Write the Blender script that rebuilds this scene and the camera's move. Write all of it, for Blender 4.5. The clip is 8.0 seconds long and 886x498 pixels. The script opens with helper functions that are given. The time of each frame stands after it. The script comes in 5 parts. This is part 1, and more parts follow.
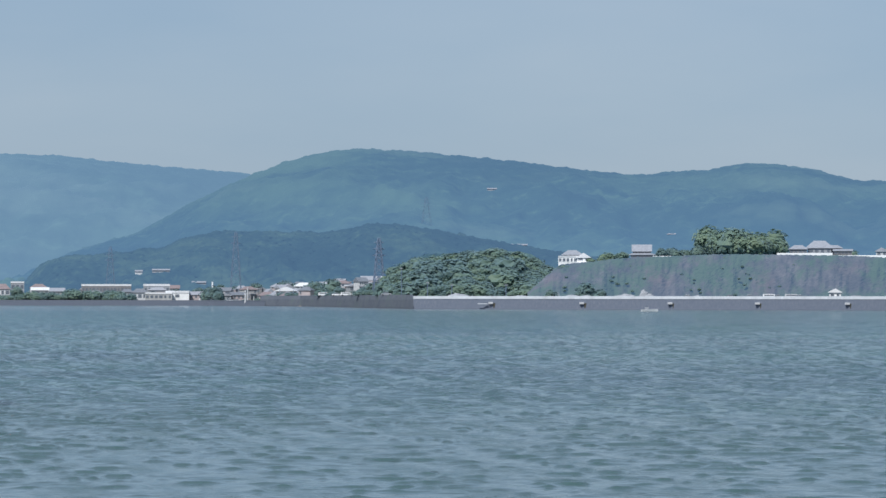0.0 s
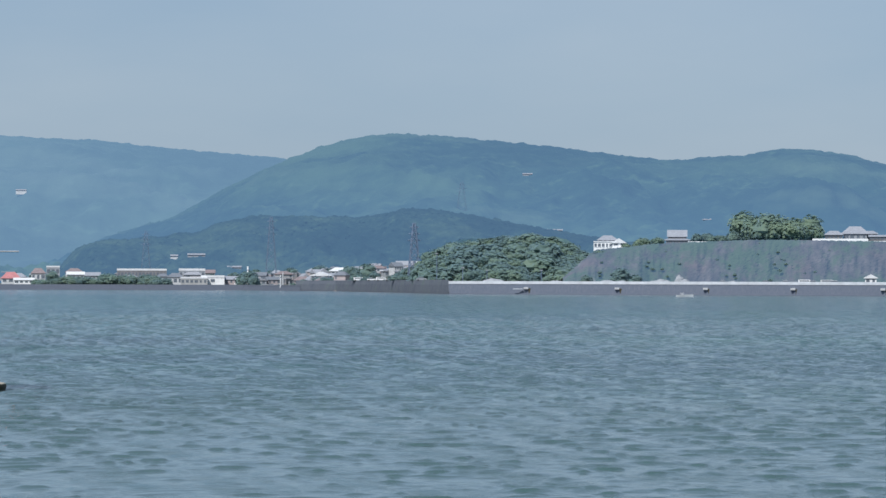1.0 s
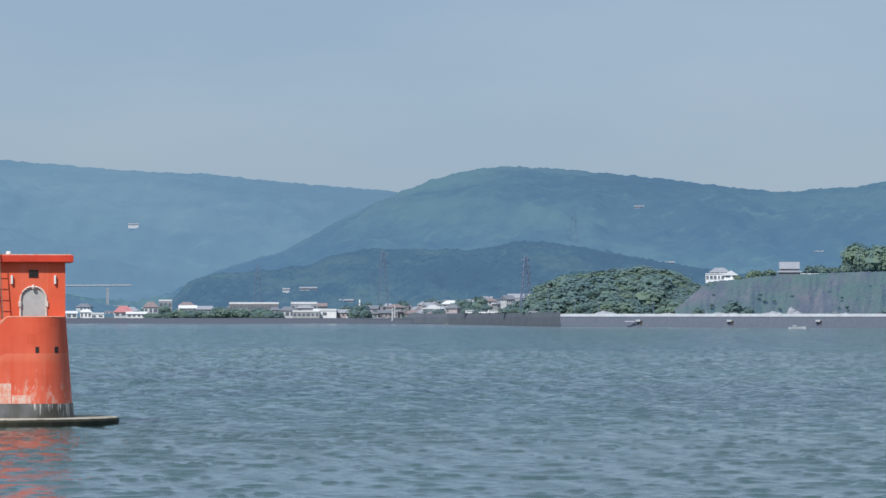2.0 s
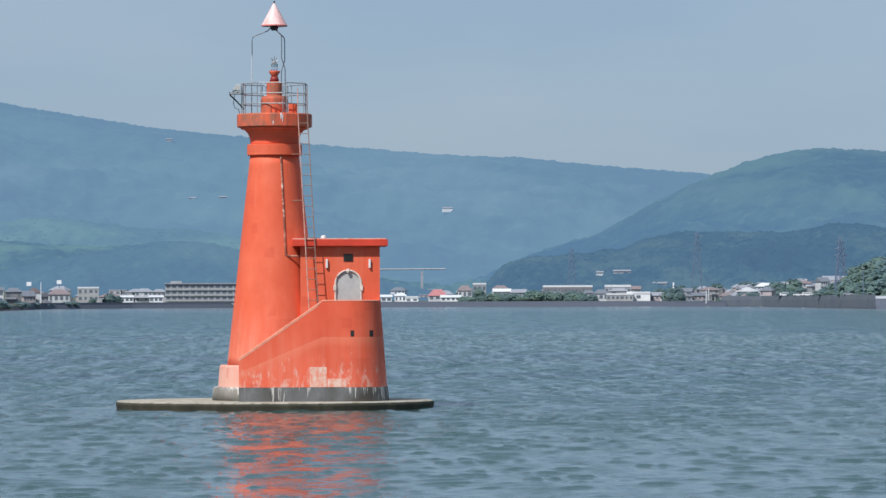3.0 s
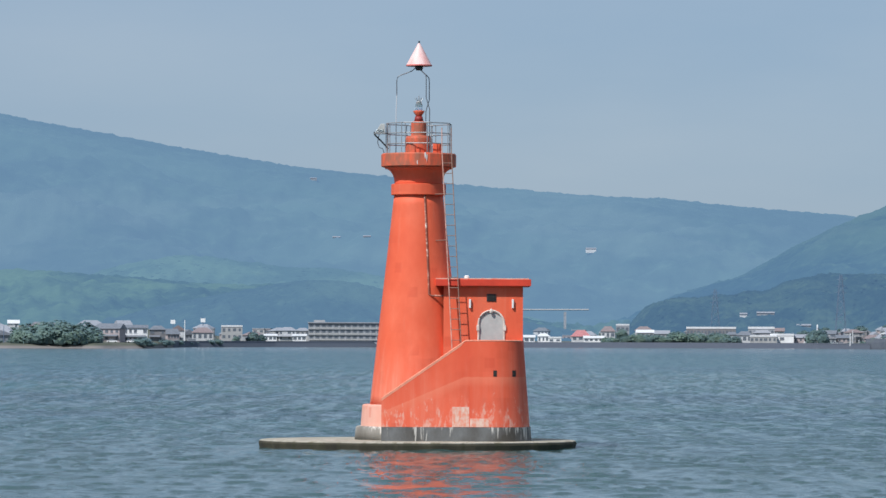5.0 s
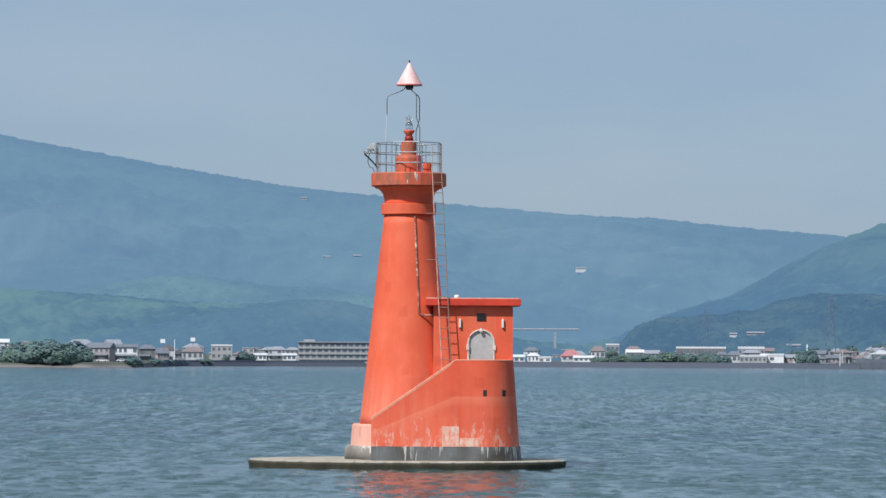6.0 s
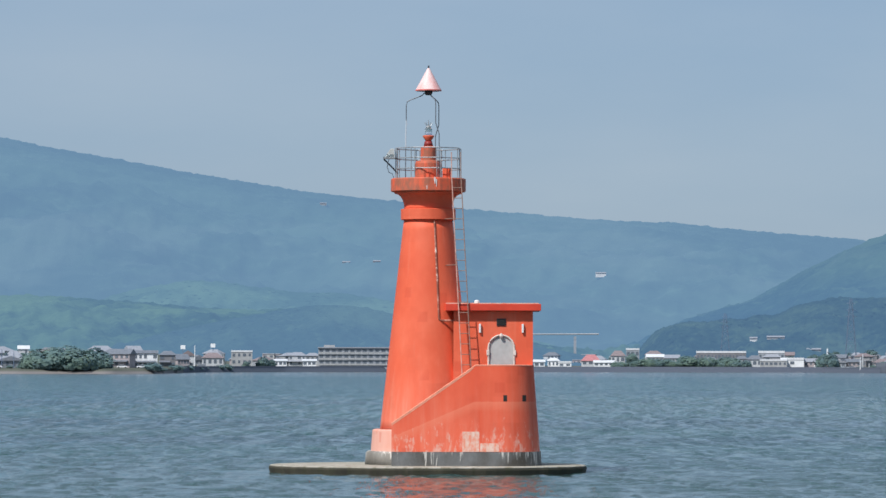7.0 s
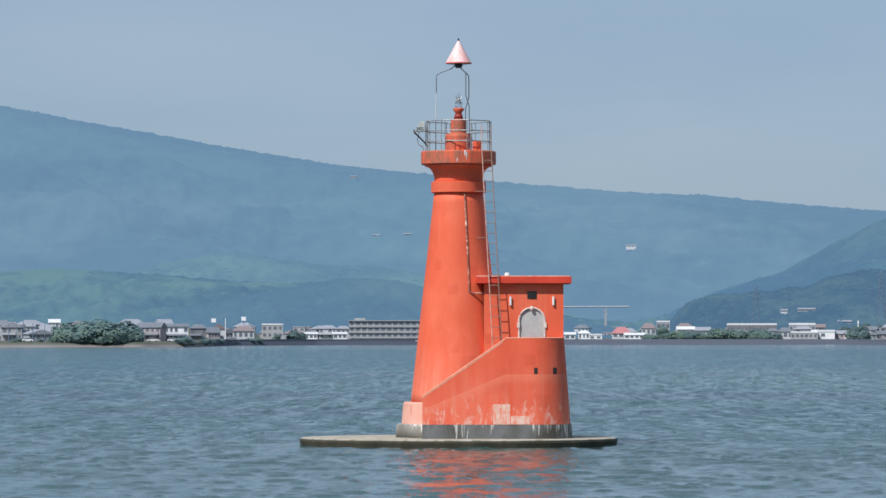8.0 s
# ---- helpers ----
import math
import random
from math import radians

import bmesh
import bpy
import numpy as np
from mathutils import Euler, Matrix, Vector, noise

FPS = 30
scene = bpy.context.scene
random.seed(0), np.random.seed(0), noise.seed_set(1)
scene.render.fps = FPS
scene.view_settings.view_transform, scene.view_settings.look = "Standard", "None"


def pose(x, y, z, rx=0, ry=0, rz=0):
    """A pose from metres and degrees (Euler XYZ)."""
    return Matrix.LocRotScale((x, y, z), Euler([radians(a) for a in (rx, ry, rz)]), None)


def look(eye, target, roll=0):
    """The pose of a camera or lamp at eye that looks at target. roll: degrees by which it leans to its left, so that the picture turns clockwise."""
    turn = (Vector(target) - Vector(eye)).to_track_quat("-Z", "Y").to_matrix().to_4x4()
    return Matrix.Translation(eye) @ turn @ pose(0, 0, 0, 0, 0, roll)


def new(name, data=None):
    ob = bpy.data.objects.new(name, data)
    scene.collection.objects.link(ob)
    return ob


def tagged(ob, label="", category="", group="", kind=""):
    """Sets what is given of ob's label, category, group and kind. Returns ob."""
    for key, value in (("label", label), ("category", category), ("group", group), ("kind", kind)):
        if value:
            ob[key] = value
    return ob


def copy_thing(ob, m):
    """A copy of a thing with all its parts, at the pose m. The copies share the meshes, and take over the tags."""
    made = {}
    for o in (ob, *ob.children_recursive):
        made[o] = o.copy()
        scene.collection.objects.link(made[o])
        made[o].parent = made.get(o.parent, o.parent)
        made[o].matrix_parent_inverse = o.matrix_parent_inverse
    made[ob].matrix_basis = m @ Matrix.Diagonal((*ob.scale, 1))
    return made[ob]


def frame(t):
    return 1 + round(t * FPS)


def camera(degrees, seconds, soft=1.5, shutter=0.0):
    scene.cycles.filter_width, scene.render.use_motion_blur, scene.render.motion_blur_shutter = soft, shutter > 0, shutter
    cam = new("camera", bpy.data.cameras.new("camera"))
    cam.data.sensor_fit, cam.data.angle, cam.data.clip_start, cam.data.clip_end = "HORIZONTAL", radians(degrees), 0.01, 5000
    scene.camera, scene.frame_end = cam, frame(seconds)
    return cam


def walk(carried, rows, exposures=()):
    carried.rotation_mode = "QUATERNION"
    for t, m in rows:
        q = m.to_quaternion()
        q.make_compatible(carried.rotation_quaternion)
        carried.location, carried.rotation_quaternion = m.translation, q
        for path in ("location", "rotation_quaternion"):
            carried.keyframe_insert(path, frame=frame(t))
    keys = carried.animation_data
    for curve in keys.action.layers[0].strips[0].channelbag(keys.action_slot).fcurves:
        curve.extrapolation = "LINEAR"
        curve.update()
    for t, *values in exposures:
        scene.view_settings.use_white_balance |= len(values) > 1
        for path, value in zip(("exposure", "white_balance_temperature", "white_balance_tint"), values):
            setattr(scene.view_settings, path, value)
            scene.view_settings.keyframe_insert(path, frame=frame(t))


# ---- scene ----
EYE = Vector((0.0, 0.0, 3.83))
ARC = 7459.0          # bearings and elevations below are counted in 1/7459 of a radian


def aim(yaw, pitch, roll):
    """A pose at the eye: yaw to the right of north and pitch above level, in degrees."""
    y, p = radians(yaw), radians(pitch)
    way = Vector((math.sin(y) * math.cos(p), math.cos(y) * math.cos(p), math.sin(p)))
    return look(EYE, EYE + way * 10, roll)


cam = camera(12.0, 8.0, soft=1.5)
TURNS = [
    (0.0, 8.5446, 0.6802, 0.066), (0.5, 8.8285, 0.5515, 0.037), (0.8, 8.4654, 0.4587, 0.060), (1.0, 8.0649, 0.4758, 0.172),
    (1.2, 7.9495, 0.5828, 0.149), (1.75, 7.05, 0.81, 0.08), (2.3, 6.0114, 0.9915, 0.050), (2.5, 5.6379, 0.9460, 0.109),
    (2.6, 5.3603, 0.9266, 0.013), (2.7, 4.6146, 0.8571, -0.069), (2.8, 3.5497, 0.7274, -0.092), (2.9, 2.7892, 0.7070, -0.116),
    (3.0, 2.2855, 0.6944, -0.164), (3.1, 1.9546, 0.7763, -0.014), (3.2, 1.7466, 0.9494, 0.05), (3.3, 1.66, 1.170, 0.16),
    (3.5, 1.3002, 1.3112, 0.334), (3.7, 0.8397, 1.3251, 0.26), (3.8, 0.6555, 1.3000, 0.23), (4.0, 0.4136, 1.3314, 0.192),
    (4.2, 0.6248, 1.3559, 0.19), (4.3, 0.6555, 1.3252, 0.19), (4.5, 0.5852, 1.2259, 0.201), (4.7, 0.4118, 1.1949, 0.20),
    (5.2, 0.33, 1.28, 0.23), (5.8, 0.3492, 1.3869, 0.260), (6.0, 0.4701, 1.5055, 0.299), (6.5, 0.3732, 1.4978, 0.058),
    (7.0, 0.2015, 1.5760, 0.112), (7.5, -0.0507, 1.4430, -0.056), (7.8, -0.1502, 1.3500, -0.02), (8.0, -0.2112, 1.2059, 0.0)]
walk(cam, [(t, aim(y, p, r)) for t, y, p, r in TURNS])

# ---- world and sun ----
SUN_UP, SUN_TURN = 48.0, -140.0        # degrees above the sea, and clockwise from north
scene.view_settings.exposure = 0.35
world = bpy.data.worlds.new("sky")
scene.world = world
world.use_nodes = True
wn, wl = world.node_tree.nodes, world.node_tree.links
sky = wn.new("ShaderNodeTexSky")
sky.sky_type, sky.sun_disc = "NISHITA", False
sky.sun_elevation, sky.sun_rotation = radians(SUN_UP), radians(SUN_TURN)
sky.air_density, sky.dust_density, sky.ozone_density = 1.0, 0.6, 4.0
tint = wn.new("ShaderNodeMix")
tint.data_type, tint.blend_type = "RGBA", "MULTIPLY"
tint.inputs["Factor"].default_value = 1.0
tint.inputs["B"].default_value = (0.90, 0.92, 1.08, 1)
# thin even high haze with faint cloud bands over the clear sky
veil = wn.new("ShaderNodeMix")
veil.data_type = "RGBA"
veil.inputs["Factor"].default_value = 0.72
cloud_map = wn.new("ShaderNodeMapping")
cloud_map.inputs["Scale"].default_value = (7, 7, 26)
wl.new(wn.new("ShaderNodeTexCoord").outputs["Generated"], cloud_map.inputs["Vector"])
cloud = wn.new("ShaderNodeTexNoise")
cloud.inputs["Scale"].default_value, cloud.inputs["Detail"].default_value = 1.0, 5
wl.new(cloud_map.outputs["Vector"], cloud.inputs["Vector"])
haze = wn.new("ShaderNodeValToRGB")
haze.color_ramp.elements[0].position, haze.color_ramp.elements[0].color = 0.35, (0.300, 0.425, 0.570, 1)
haze.color_ramp.elements[1].position, haze.color_ramp.elements[1].color = 0.70, (0.375, 0.480, 0.600, 1)
wl.new(cloud.outputs["Fac"], haze.inputs["Fac"])
lift = wn.new("ShaderNodeVectorMath")
lift.operation = "SCALE"
lift.inputs["Scale"].default_value = 9.8
wl.new(haze.outputs["Color"], lift.inputs[0])
back = wn["Background"]
back.inputs["Strength"].default_value = 0.075
wl.new(sky.outputs["Color"], tint.inputs["A"])
wl.new(tint.outputs["Result"], veil.inputs["A"])
wl.new(lift.outputs["Vector"], veil.inputs["B"])
wl.new(veil.outputs["Result"], back.inputs["Color"])

sun = new("sun", bpy.data.lights.new("sun", "SUN"))
sun.data.energy, sun.data.angle, sun.data.color = 3.3, radians(0.6), (1.0, 0.965, 0.92)
s_up, s_turn = radians(SUN_UP), radians(SUN_TURN)
to_sun = Vector((math.sin(s_turn) * math.cos(s_up), math.cos(s_turn) * math.cos(s_up), math.sin(s_up)))
sun.matrix_world = look(to_sun * 100, (0, 0, 0))


# ---- materials ----
class Mat:
    """A node material with short ways to add nodes."""

    def __init__(self, name, rough=0.6, metal=0.0, spec=0.4):
        self.m = bpy.data.materials.new(name)
        self.m.use_nodes = True
        self.n, self.l = self.m.node_tree.nodes, self.m.node_tree.links
        self.b = self.n["Principled BSDF"]
        self.b.inputs["Roughness"].default_value = rough
        self.b.inputs["Metallic"].default_value = metal
        self.b.inputs["Specular IOR Level"].default_value = spec
        self.co = self.n.new("ShaderNodeTexCoord").outputs["Object"]

    def coord(self, scale=(1, 1, 1), space="object"):
        mp = self.n.new("ShaderNodeMapping")
        mp.inputs["Scale"].default_value = scale
        self.l.new(self.co if space == "object" else self.n.new("ShaderNodeNewGeometry").outputs["Position"], mp.inputs["Vector"])
        return mp.outputs["Vector"]

    def noise(self, scale, detail=4, rough=0.55, stretch=(1, 1, 1), space="object", bend=0.0):
        t = self.n.new("ShaderNodeTexNoise")
        t.inputs["Scale"].default_value, t.inputs["Detail"].default_value = scale, detail
        t.inputs["Roughness"].default_value, t.inputs["Distortion"].default_value = rough, bend
        self.l.new(self.coord(stretch, space), t.inputs["Vector"])
        return t.outputs["Fac"]

    def cells(self, scale, stretch=(1, 1, 1), space="object"):
        t = self.n.new("ShaderNodeTexVoronoi")
        t.inputs["Scale"].default_value = scale
        self.l.new(self.coord(stretch, space), t.inputs["Vector"])
        return t.outputs["Distance"]

    def ramp(self, fac, stops):
        r = self.n.new("ShaderNodeValToRGB")
        while len(r.color_ramp.elements) < len(stops):
            r.color_ramp.elements.new(0.5)
        for e, (p, c) in zip(r.color_ramp.elements, stops):
            e.position, e.color = p, (*(c if isinstance(c, tuple) else (c, c, c)), 1)
        self.l.new(fac, r.inputs["Fac"])
        return r.outputs["Color"]

    def mix(self, fac, a, b, blend="MIX"):
        m = self.n.new("ShaderNodeMix")
        m.data_type, m.blend_type = "RGBA", blend
        for key, v in (("Factor", fac), ("A", a), ("B", b)):
            if isinstance(v, bpy.types.NodeSocket):
                self.l.new(v, m.inputs[key])
            elif key == "Factor":
                m.inputs[0].default_value = v
            else:
                m.inputs[key].default_value = (*v, 1)
        return m.outputs["Result"]

    def math(self, op, a, b=0.0, c=None):
        m = self.n.new("ShaderNodeMath")
        m.operation = op
        for i, v in enumerate((a, b, c)):
            if isinstance(v, bpy.types.NodeSocket):
                self.l.new(v, m.inputs[i])
            elif v is not None:
                m.inputs[i].default_value = v
        return m.outputs[0]

    def axis(self, which, space="object"):
        s = self.n.new("ShaderNodeSeparateXYZ")
        self.l.new(self.coord(space=space), s.inputs[0])
        return s.outputs[which]

    def chance(self):
        return self.n.new("ShaderNodeObjectInfo").outputs["Random"]

    def island(self):
        return self.n.new("ShaderNodeNewGeometry").outputs["Random Per Island"]

    def bump(self, fac, strength=0.3, dist=0.02):
        b = self.n.new("ShaderNodeBump")
        b.inputs["Strength"].default_value, b.inputs["Distance"].default_value = strength, dist
        self.l.new(fac, b.inputs["Height"])
        self.l.new(b.outputs["Normal"], self.b.inputs["Normal"])

    def colour(self, c):
        if isinstance(c, bpy.types.NodeSocket):
            self.l.new(c, self.b.inputs["Base Color"])
        else:
            self.b.inputs["Base Color"].default_value = (*c, 1)
        return self

    def rough(self, fac):
        self.l.new(fac, self.b.inputs["Roughness"])

    def haze_glow(self, colour, strength):
        """Haze between eye and surface, put in as emission; for hills, knoll and cliff."""
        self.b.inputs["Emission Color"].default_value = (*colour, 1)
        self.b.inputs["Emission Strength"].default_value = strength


def plain(name, c, rough=0.6, metal=0.0, vary=0.25, scale=3.0):
    """A single paint or stuff with light wear."""
    m = Mat(name, rough, metal)
    f = m.noise(scale, 5, 0.6)
    lo, hi = tuple(x * (1 - vary) for x in c), tuple(min(1, x * (1 + vary)) for x in c)
    m.colour(m.ramp(f, [(0.3, lo), (0.7, hi)]))
    return m.m


# red paint of the tower: faded towards the foot and chalky in blotches
def red_paint(name, peel, band=False, grime=0.0):
    m = Mat(name, 0.62, 0, 0.3)
    big = m.noise(0.9, 4, 0.6, (1, 1, 0.45), "world")
    fine = m.noise(9, 6, 0.65, (1, 1, 0.5), "world")
    k = 0.74 if band else 0.88
    c = m.ramp(big, [(0.30, (0.74, 0.125 * k, 0.058 * k)), (0.5, (0.81, 0.165 * k, 0.078 * k)), (0.72, (0.86, 0.215 * k, 0.115 * k))])
    c = m.mix(m.math("MULTIPLY", fine, 0.55), c, (0.74, 0.115, 0.052))
    streak = m.noise(2.2, 5, 0.6, (2.2, 2.2, 0.10), "world")
    c = m.mix(m.ramp(streak, [(0.56, 0.0), (0.75, 0.28)]), c, (0.78, 0.26, 0.17))
    z = m.axis("Z", "world")
    low = m.math("SUBTRACT", 1.0, m.math("DIVIDE", m.math("SUBTRACT", z, 0.75), 1.5))
    flake = m.noise(4.2, 8, 0.72, (1.3, 1.3, 0.5), "world")
    edge = m.math("ADD", flake, m.math("MULTIPLY", low, peel))
    wash = m.math("MULTIPLY", m.ramp(m.math("MULTIPLY_ADD", low, 0.5, 0.5), [(0.0, 0.0), (1.0, 0.30 if band else 0.75)]), m.ramp(streak, [(0.36, 0.15), (0.66, 1.0)]))
    c = m.mix(wash, c, (0.80, 0.34, 0.24))          # chalked by spray near the foot
    c = m.mix(m.ramp(edge, [(0.64, 0.0), (0.76, 0.75)]), c, (0.76, 0.47, 0.38))
    squares = m.n.new("ShaderNodeTexBrick")
    squares.inputs["Scale"].default_value, squares.inputs["Mortar Size"].default_value = 0.55, 0.0
    squares.inputs["Color1"].default_value, squares.inputs["Color2"].default_value = (0.86, 0.80, 0.78, 1), (1, 1, 1, 1)
    turn = m.n.new("ShaderNodeMapping")
    turn.inputs["Rotation"].default_value = (radians(90), 0, 0)
    m.l.new(m.n.new("ShaderNodeNewGeometry").outputs["Position"], turn.inputs["Vector"])
    m.l.new(turn.outputs["Vector"], squares.inputs["Vector"])
    c = m.mix(m.ramp(m.noise(0.7, 3, 0.5, (1, 1, 1), "world"), [(0.45, 0.0), (0.6, 0.6)]), c, m.mix(1.0, c, squares.outputs["Color"], "MULTIPLY"))
    # older darker coats left in a few squarish places
    old = m.n.new("ShaderNodeTexVoronoi")
    old.distance = "CHEBYCHEV"
    old.inputs["Scale"].default_value = 0.9
    m.l.new(turn.outputs["Vector"], old.inputs["Vector"])
    c = m.mix(m.ramp(old.outputs["Distance"], [(0.14, 0.34), (0.18, 0.0)]), c, (0.62, 0.075, 0.035))
    if band:
        line = m.math("MINIMUM", 2.55, m.math("ADD", 1.85, m.math("MULTIPLY", m.axis("X", "world"), 0.43)))
        down = m.math("DIVIDE", m.math("SUBTRACT", m.math("ADD", line, m.math("MULTIPLY", fine, 0.06)), z), 0.42)
        c = m.mix(m.ramp(down, [(0.05, 0.0), (0.11, 0.40), (0.35, 0.28), (0.95, 0.0)]), c, (0.84, 0.28, 0.17))
    if grime:
        dirt = m.noise(2.6, 7, 0.7, (1, 1, 0.35), "world")
        c = m.mix(m.ramp(dirt, [(0.38, 0.0), (0.58, grime)]), c, (0.30, 0.13, 0.085))
    m.colour(c)
    m.bump(fine, 0.25, 0.02)
    return m.m


RED = red_paint("red_paint", 0.17)
FOOT = red_paint("worn_red_paint", 0.62)
RED_WALL = red_paint("flaking_red_paint", 0.165, True)
RED_DIRTY = red_paint("grimy_red_paint", 0.1, False, 0.85)
DARK_RED = plain("dark_red_paint", (0.26, 0.03, 0.025), 0.5, 0, 0.2, 6)
RED_FRESH = plain("fresh_red_paint", (0.66, 0.06, 0.03), 0.5, 0, 0.15, 2)
# light on the coping edge, put into its colour
COPING_LIT = plain("sunlit_coping_pink", (0.82, 0.33, 0.22), 0.7, 0, 0.15, 5)
PRIMER = Mat("patch_primer", 0.8)
PRIMER.colour(PRIMER.ramp(PRIMER.noise(5, 8, 0.75, (1.3, 1.3, 0.6), "world"), [(0.40, (0.78, 0.26, 0.17)), (0.50, (0.74, 0.42, 0.33)), (0.60, (0.76, 0.56, 0.47))]))
PRIMER = PRIMER.m


def concrete(name, lo, hi, stain):
    m = Mat(name, 0.85, 0, 0.3)
    f = m.noise(1.6, 6, 0.65, (1, 1, 0.5), "world")
    c = m.ramp(f, [(0.3, lo), (0.68, hi)])
    st = m.noise(1.7, 6, 0.6, (2.4, 2.4, 0.35), "world")
    c = m.mix(m.ramp(st, [(0.52, 0.0), (0.60, 0.9)]), c, stain)
    m.colour(c)
    m.bump(m.noise(14, 6, 0.7, (1, 1, 1), "world"), 0.5, 0.03)
    return m.m


def runny(name, lo, hi, lime, reach):
    """Old concrete with pale lime runs that start at its upper edge."""
    m = Mat(name, 0.85, 0, 0.3)
    c = m.ramp(m.noise(0.8, 5, 0.6, (1, 1, 0.6), "world"), [(0.36, lo), (0.62, hi)])
    c = m.mix(m.math("MULTIPLY", m.noise(7, 6, 0.7, (1, 1, 0.6), "world"), 0.5), c, tuple(x * 0.55 for x in lo))
    run = m.math("ADD", m.noise(3.0, 5, 0.65, (2.6, 2.6, 0.12), "world"), m.math("MULTIPLY", m.noise(0.9, 2, 0.5, (1, 1, 0.1), "world"), 0.5))
    down = m.math("MULTIPLY", m.math("SUBTRACT", m.axis("Z", "world"), 0.55), reach)
    c = m.mix(m.ramp(m.math("ADD", run, down), [(0.85, 0.0), (0.91, 0.85)]), c, lime)
    m.colour(c)
    m.bump(m.noise(14, 6, 0.7, (1, 1, 1), "world"), 0.5, 0.03)
    return m.m


PLINTH = runny("stained_concrete", (0.085, 0.078, 0.068), (0.20, 0.21, 0.215), (0.60, 0.58, 0.54), 0.18)
# lighter copy for the tower plinth: bleaching plus sunlight painted in
BLEACHED_SUNLIT = runny("bleached_sunlit_concrete", (0.22, 0.205, 0.18), (0.40, 0.385, 0.35), (0.66, 0.63, 0.58), 0.5)
SLAB = concrete("weathered_slab", (0.33, 0.30, 0.24), (0.52, 0.49, 0.42), (0.24, 0.22, 0.16))
WET = concrete("wet_algae_concrete", (0.035, 0.033, 0.025), (0.08, 0.072, 0.05), (0.05, 0.05, 0.03))
DOOR = plain("grey_door_board", (0.46, 0.47, 0.46), 0.7, 0, 0.12, 3)
DOOR_TRIM = plain("chipped_white_trim", (0.66, 0.60, 0.54), 0.8, 0, 0.25, 9)
STEEL = plain("galvanised_steel", (0.36, 0.37, 0.38), 0.5, 0.5, 0.3, 12)
RUSTY = plain("rust_flecked_steel", (0.30, 0.19, 0.15), 0.7, 0.2, 0.35, 14)
WHITE = plain("white_enamel", (0.78, 0.78, 0.77), 0.4, 0, 0.08, 6)
DARK = plain("dark_opening", (0.03, 0.028, 0.026), 0.8, 0, 0.3, 8)
BLACK = plain("black_bracket", (0.05, 0.05, 0.055), 0.55, 0.2, 0.3, 8)
LAMP_GLASS = Mat("lamp_glass", 0.05, 0, 0.5)
LAMP_GLASS.b.inputs["Transmission Weight"].default_value = 0.9
LAMP_GLASS.colour((0.85, 0.9, 0.92))
LAMP_GLASS = LAMP_GLASS.m
CONDUIT = Mat("flaking_conduit", 0.7)
CONDUIT.colour(CONDUIT.ramp(CONDUIT.noise(2.0, 6, 0.7, (1, 1, 1.6), "world"), [(0.44, (0.26, 0.09, 0.06)), (0.52, (0.50, 0.20, 0.14)), (0.59, (0.78, 0.68, 0.60))]))
CONDUIT = CONDUIT.m
LEGS = Mat("half_painted_legs", 0.5, 0.2)
LEGS.colour(LEGS.ramp(LEGS.math("DIVIDE", LEGS.axis("Z", "world"), 16.0), [(0.722, (0.16, 0.19, 0.22)), (0.726, (0.62, 0.65, 0.68)), (0.782, (0.62, 0.65, 0.68)), (0.786, (0.13, 0.14, 0.16))]))
LEGS = LEGS.m
DARK_LEG = plain("dark_grey_steel", (0.13, 0.14, 0.16), 0.5, 0.2, 0.25, 9)
RIM = plain("faded_red_rim", (0.70, 0.18, 0.16), 0.6, 0, 0.2, 9)
PINK = Mat("faded_topmark_paint", 0.5, 0, 0.4)
PINK.colour(PINK.mix(PINK.ramp(PINK.noise(3.0, 5, 0.6, (1, 1, 0.4)), [(0.42, 0.0), (0.70, 0.85)]), (0.84, 0.60, 0.58), (0.82, 0.34, 0.31)))
PINK = PINK.m

# the sea: a dark green body under a choppy, glossy skin
SEA = Mat("sea_water", 0.10, 0, 0.5)
SEA.b.inputs["IOR"].default_value = 1.33
body = SEA.noise(0.020, 4, 0.55, (0.5, 1, 1), "world")
deep = SEA.ramp(body, [(0.38, (0.015, 0.052, 0.068)), (0.60, (0.020, 0.084, 0.076))])
# base colour paled near and far: painted sky brightness and far haze
near_lift = SEA.math("ADD", SEA.math("DIVIDE", SEA.axis("Y", "world"), 1000.0), SEA.math("MULTIPLY", SEA.math("SUBTRACT", body, 0.5), 0.12))
deep = SEA.mix(SEA.ramp(near_lift, [(0.13, 1.0), (0.21, 0.0)]), deep, (0.046, 0.094, 0.092))
far_haze = SEA.ramp(SEA.math("DIVIDE", SEA.axis("Y", "world"), 3000.0), [(0.42, 0.0), (0.50, 0.9)])
SEA.colour(SEA.mix(far_haze, deep, (0.12, 0.15, 0.17)))
rip = SEA.noise(3.0, 5, 0.65, (0.55, 1, 1), "world")
paws = SEA.ramp(SEA.noise(0.55, 4, 0.65, (1.6, 0.5, 1), "world"), [(0.44, 0.15), (0.62, 2.0)])
swathe = SEA.ramp(SEA.noise(0.16, 4, 0.65, (4.0, 0.24, 1), "world"), [(0.42, 0.25), (0.60, 2.4)])
wind = SEA.ramp(SEA.math("DIVIDE", SEA.axis("Y", "world"), 1000.0), [(0.10, 0.14), (0.15, 0.50), (0.23, 1.1), (0.95, 1.3)])
paws = SEA.math("MULTIPLY", SEA.math("MULTIPLY", paws, swathe), wind)
SEA.bump(SEA.math("MULTIPLY", rip, paws), 1.0, 0.125)
SEA = SEA.m


